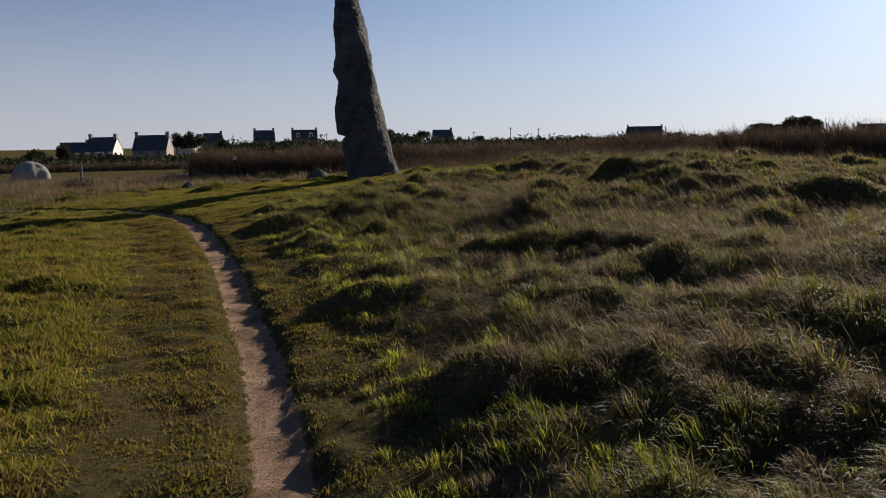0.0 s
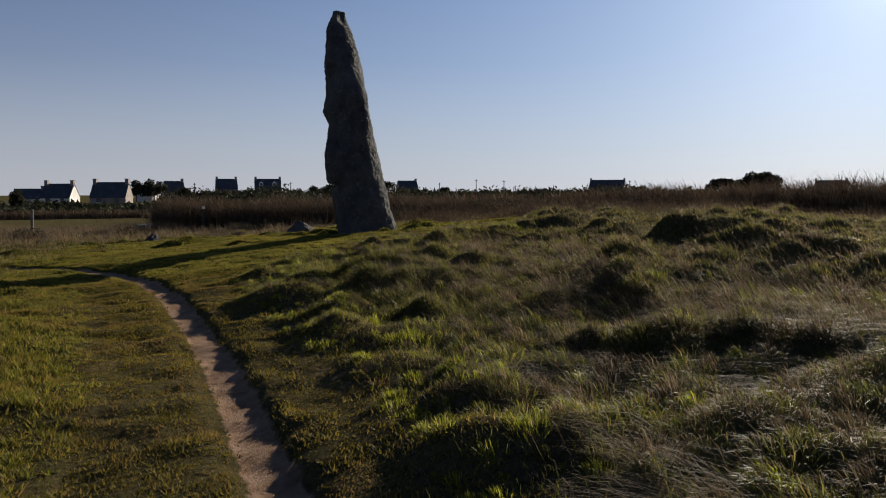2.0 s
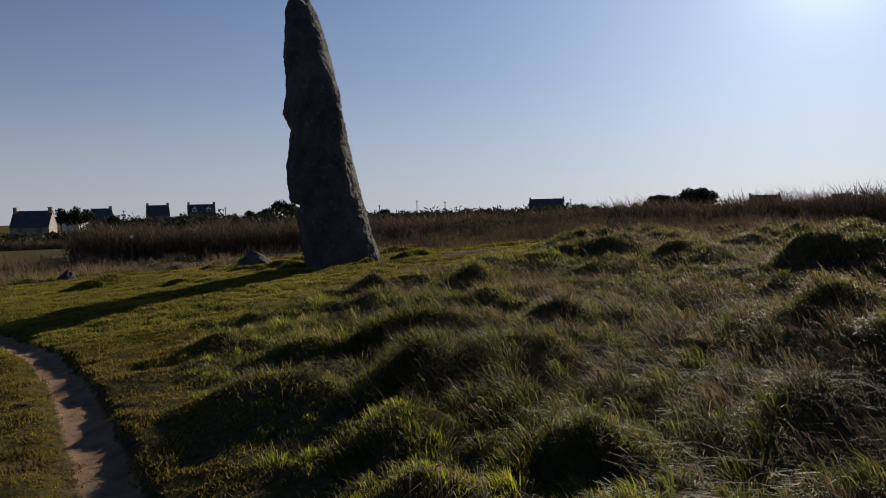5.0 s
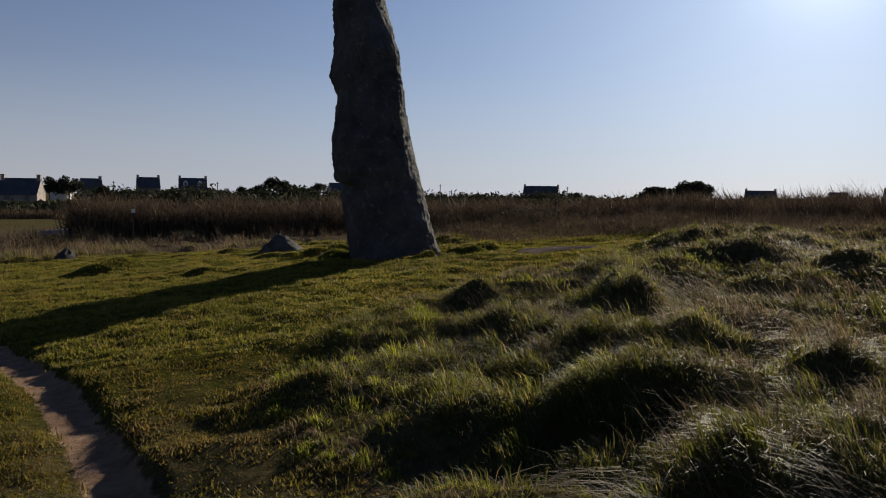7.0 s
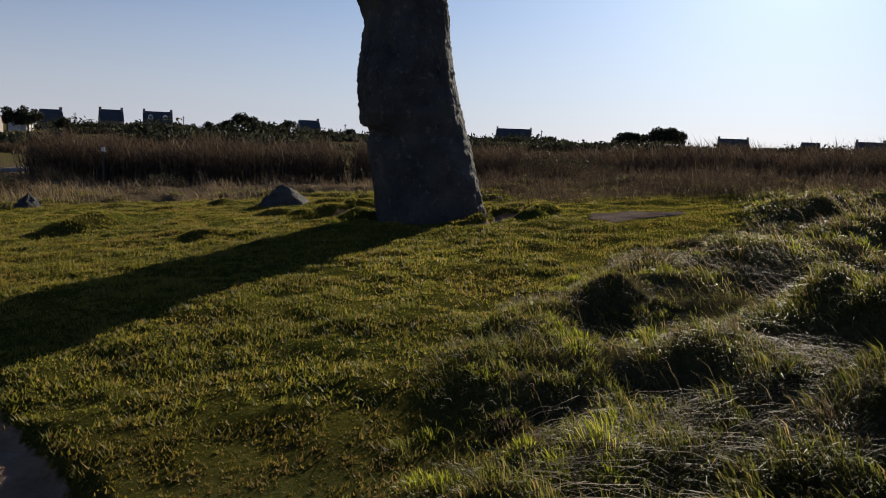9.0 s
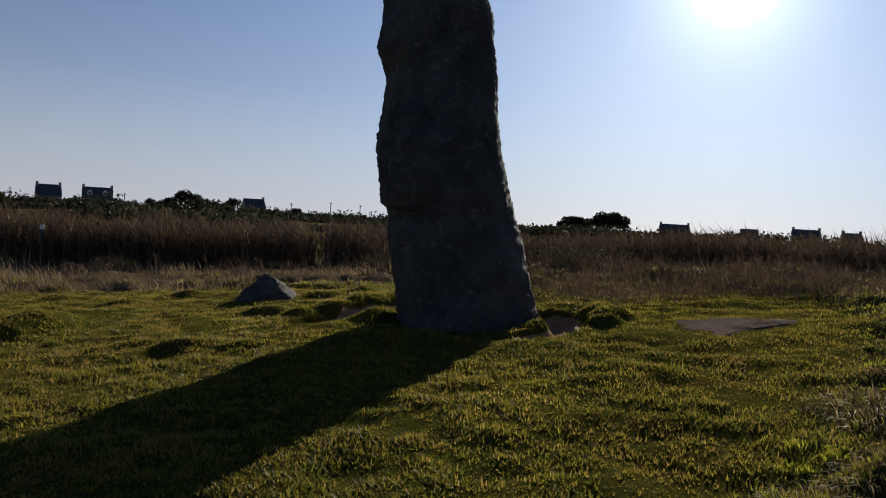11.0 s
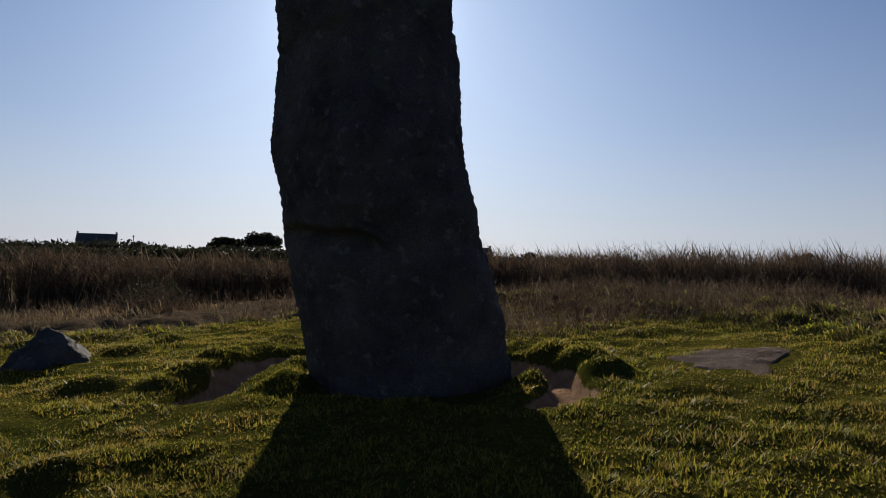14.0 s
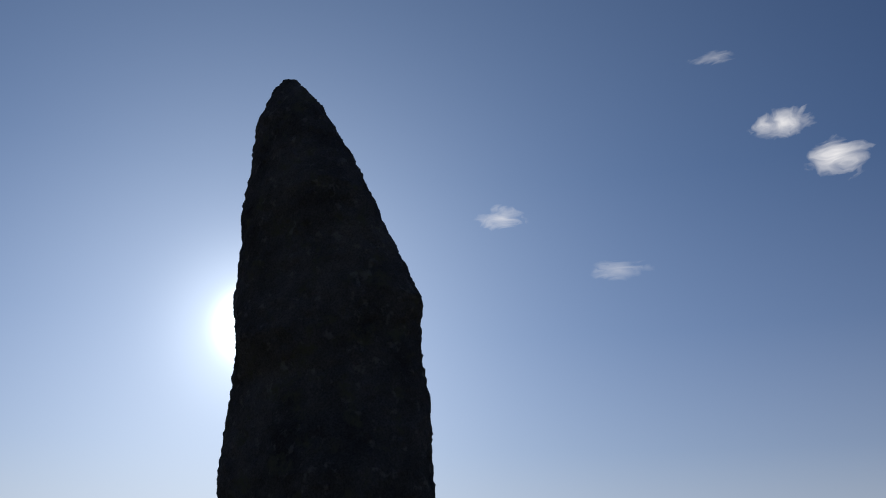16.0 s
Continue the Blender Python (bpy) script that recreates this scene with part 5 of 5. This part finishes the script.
    keep = (np.abs(st) > 0.4) & ((x < -9.5 + value_noise(x, y, 2) * 3) | (st < -0.8)) & (rnd.random(n) < 0.3 + 0.7 * step(-0.2, 0.2, value_noise(x, y, 1.0)))
    x, y = x[keep], y[keep]
    n = len(x)
    h = (0.05 + 0.16 * rnd.random(n)) * (0.5 + 0.9 * step(-0.2, 0.3, value_noise(x, y, 0.8)))
    v, f = blades(rnd, x, y, lie(x, y) - 0.01, h, 0.012 + 0.006 * rnd.random(n), rnd.uniform(0.2, 0.9, n), rnd.uniform(0, 2 * math.pi, n))
    brown = rnd.random(n) < step(-7, -14, x) * 0.6 + 0.25
    for nm, sel, mat, lab in (("rough_grass", ~brown, TUSSOCK, "rough olive grass on the open ground"), ("withered_grass", brown, DRY, "withered brown grass on the open ground")):
        grass_object(nm, v.reshape(-1, 4, 3)[sel].reshape(-1, 3), blade_faces(int(sel.sum())), mat, lab)
    # tall dry grass before the hedge
    n = 110000
    x, y = rnd.uniform(-30, 16, n), rnd.uniform(24, 43, n)
    front = np.where(x < -7.5, 33.0 + (x + 7.5) * 0.55, np.where(x < 0.5, 32.6, 33.0 - x * 0.25)) + value_noise(x, y, 2) * 2.0
    keep = (y > front + 1.5 * step(-2, 2, x)) & (y < 42.6 - np.clip(x - 4, 0, 20) * 0.42) & (rnd.random(n) < 0.12 + 0.88 * step(-0.15, 0.25, value_noise(x, y, 1.3) + 0.4 * value_noise(x, y, 5)))
    keep &= np.hypot(x + 4.15, y - 30.3) > 0.9
    x, y = x[keep], y[keep]
    n = len(x)
    h = (0.07 + 0.24 * rnd.random(n) ** 1.6) * (1.0 + 0.45 * step(-4, -9, x)) * np.where(x > 0, 0.45, 1.0) * (0.5 + 0.8 * step(-0.2, 0.3, value_noise(x, y, 0.9)))
    v, f = blades(rnd, x, y, lie(x, y), h, 0.011 + 0.006 * rnd.random(n), rnd.uniform(0.15, 0.9, n), math.pi * 0.9 + rnd.normal(0, 1.0, n))
    grass_object("dry_grass", v, f, DRY, "tall reddish dry grass before the hedge")


build_grass()
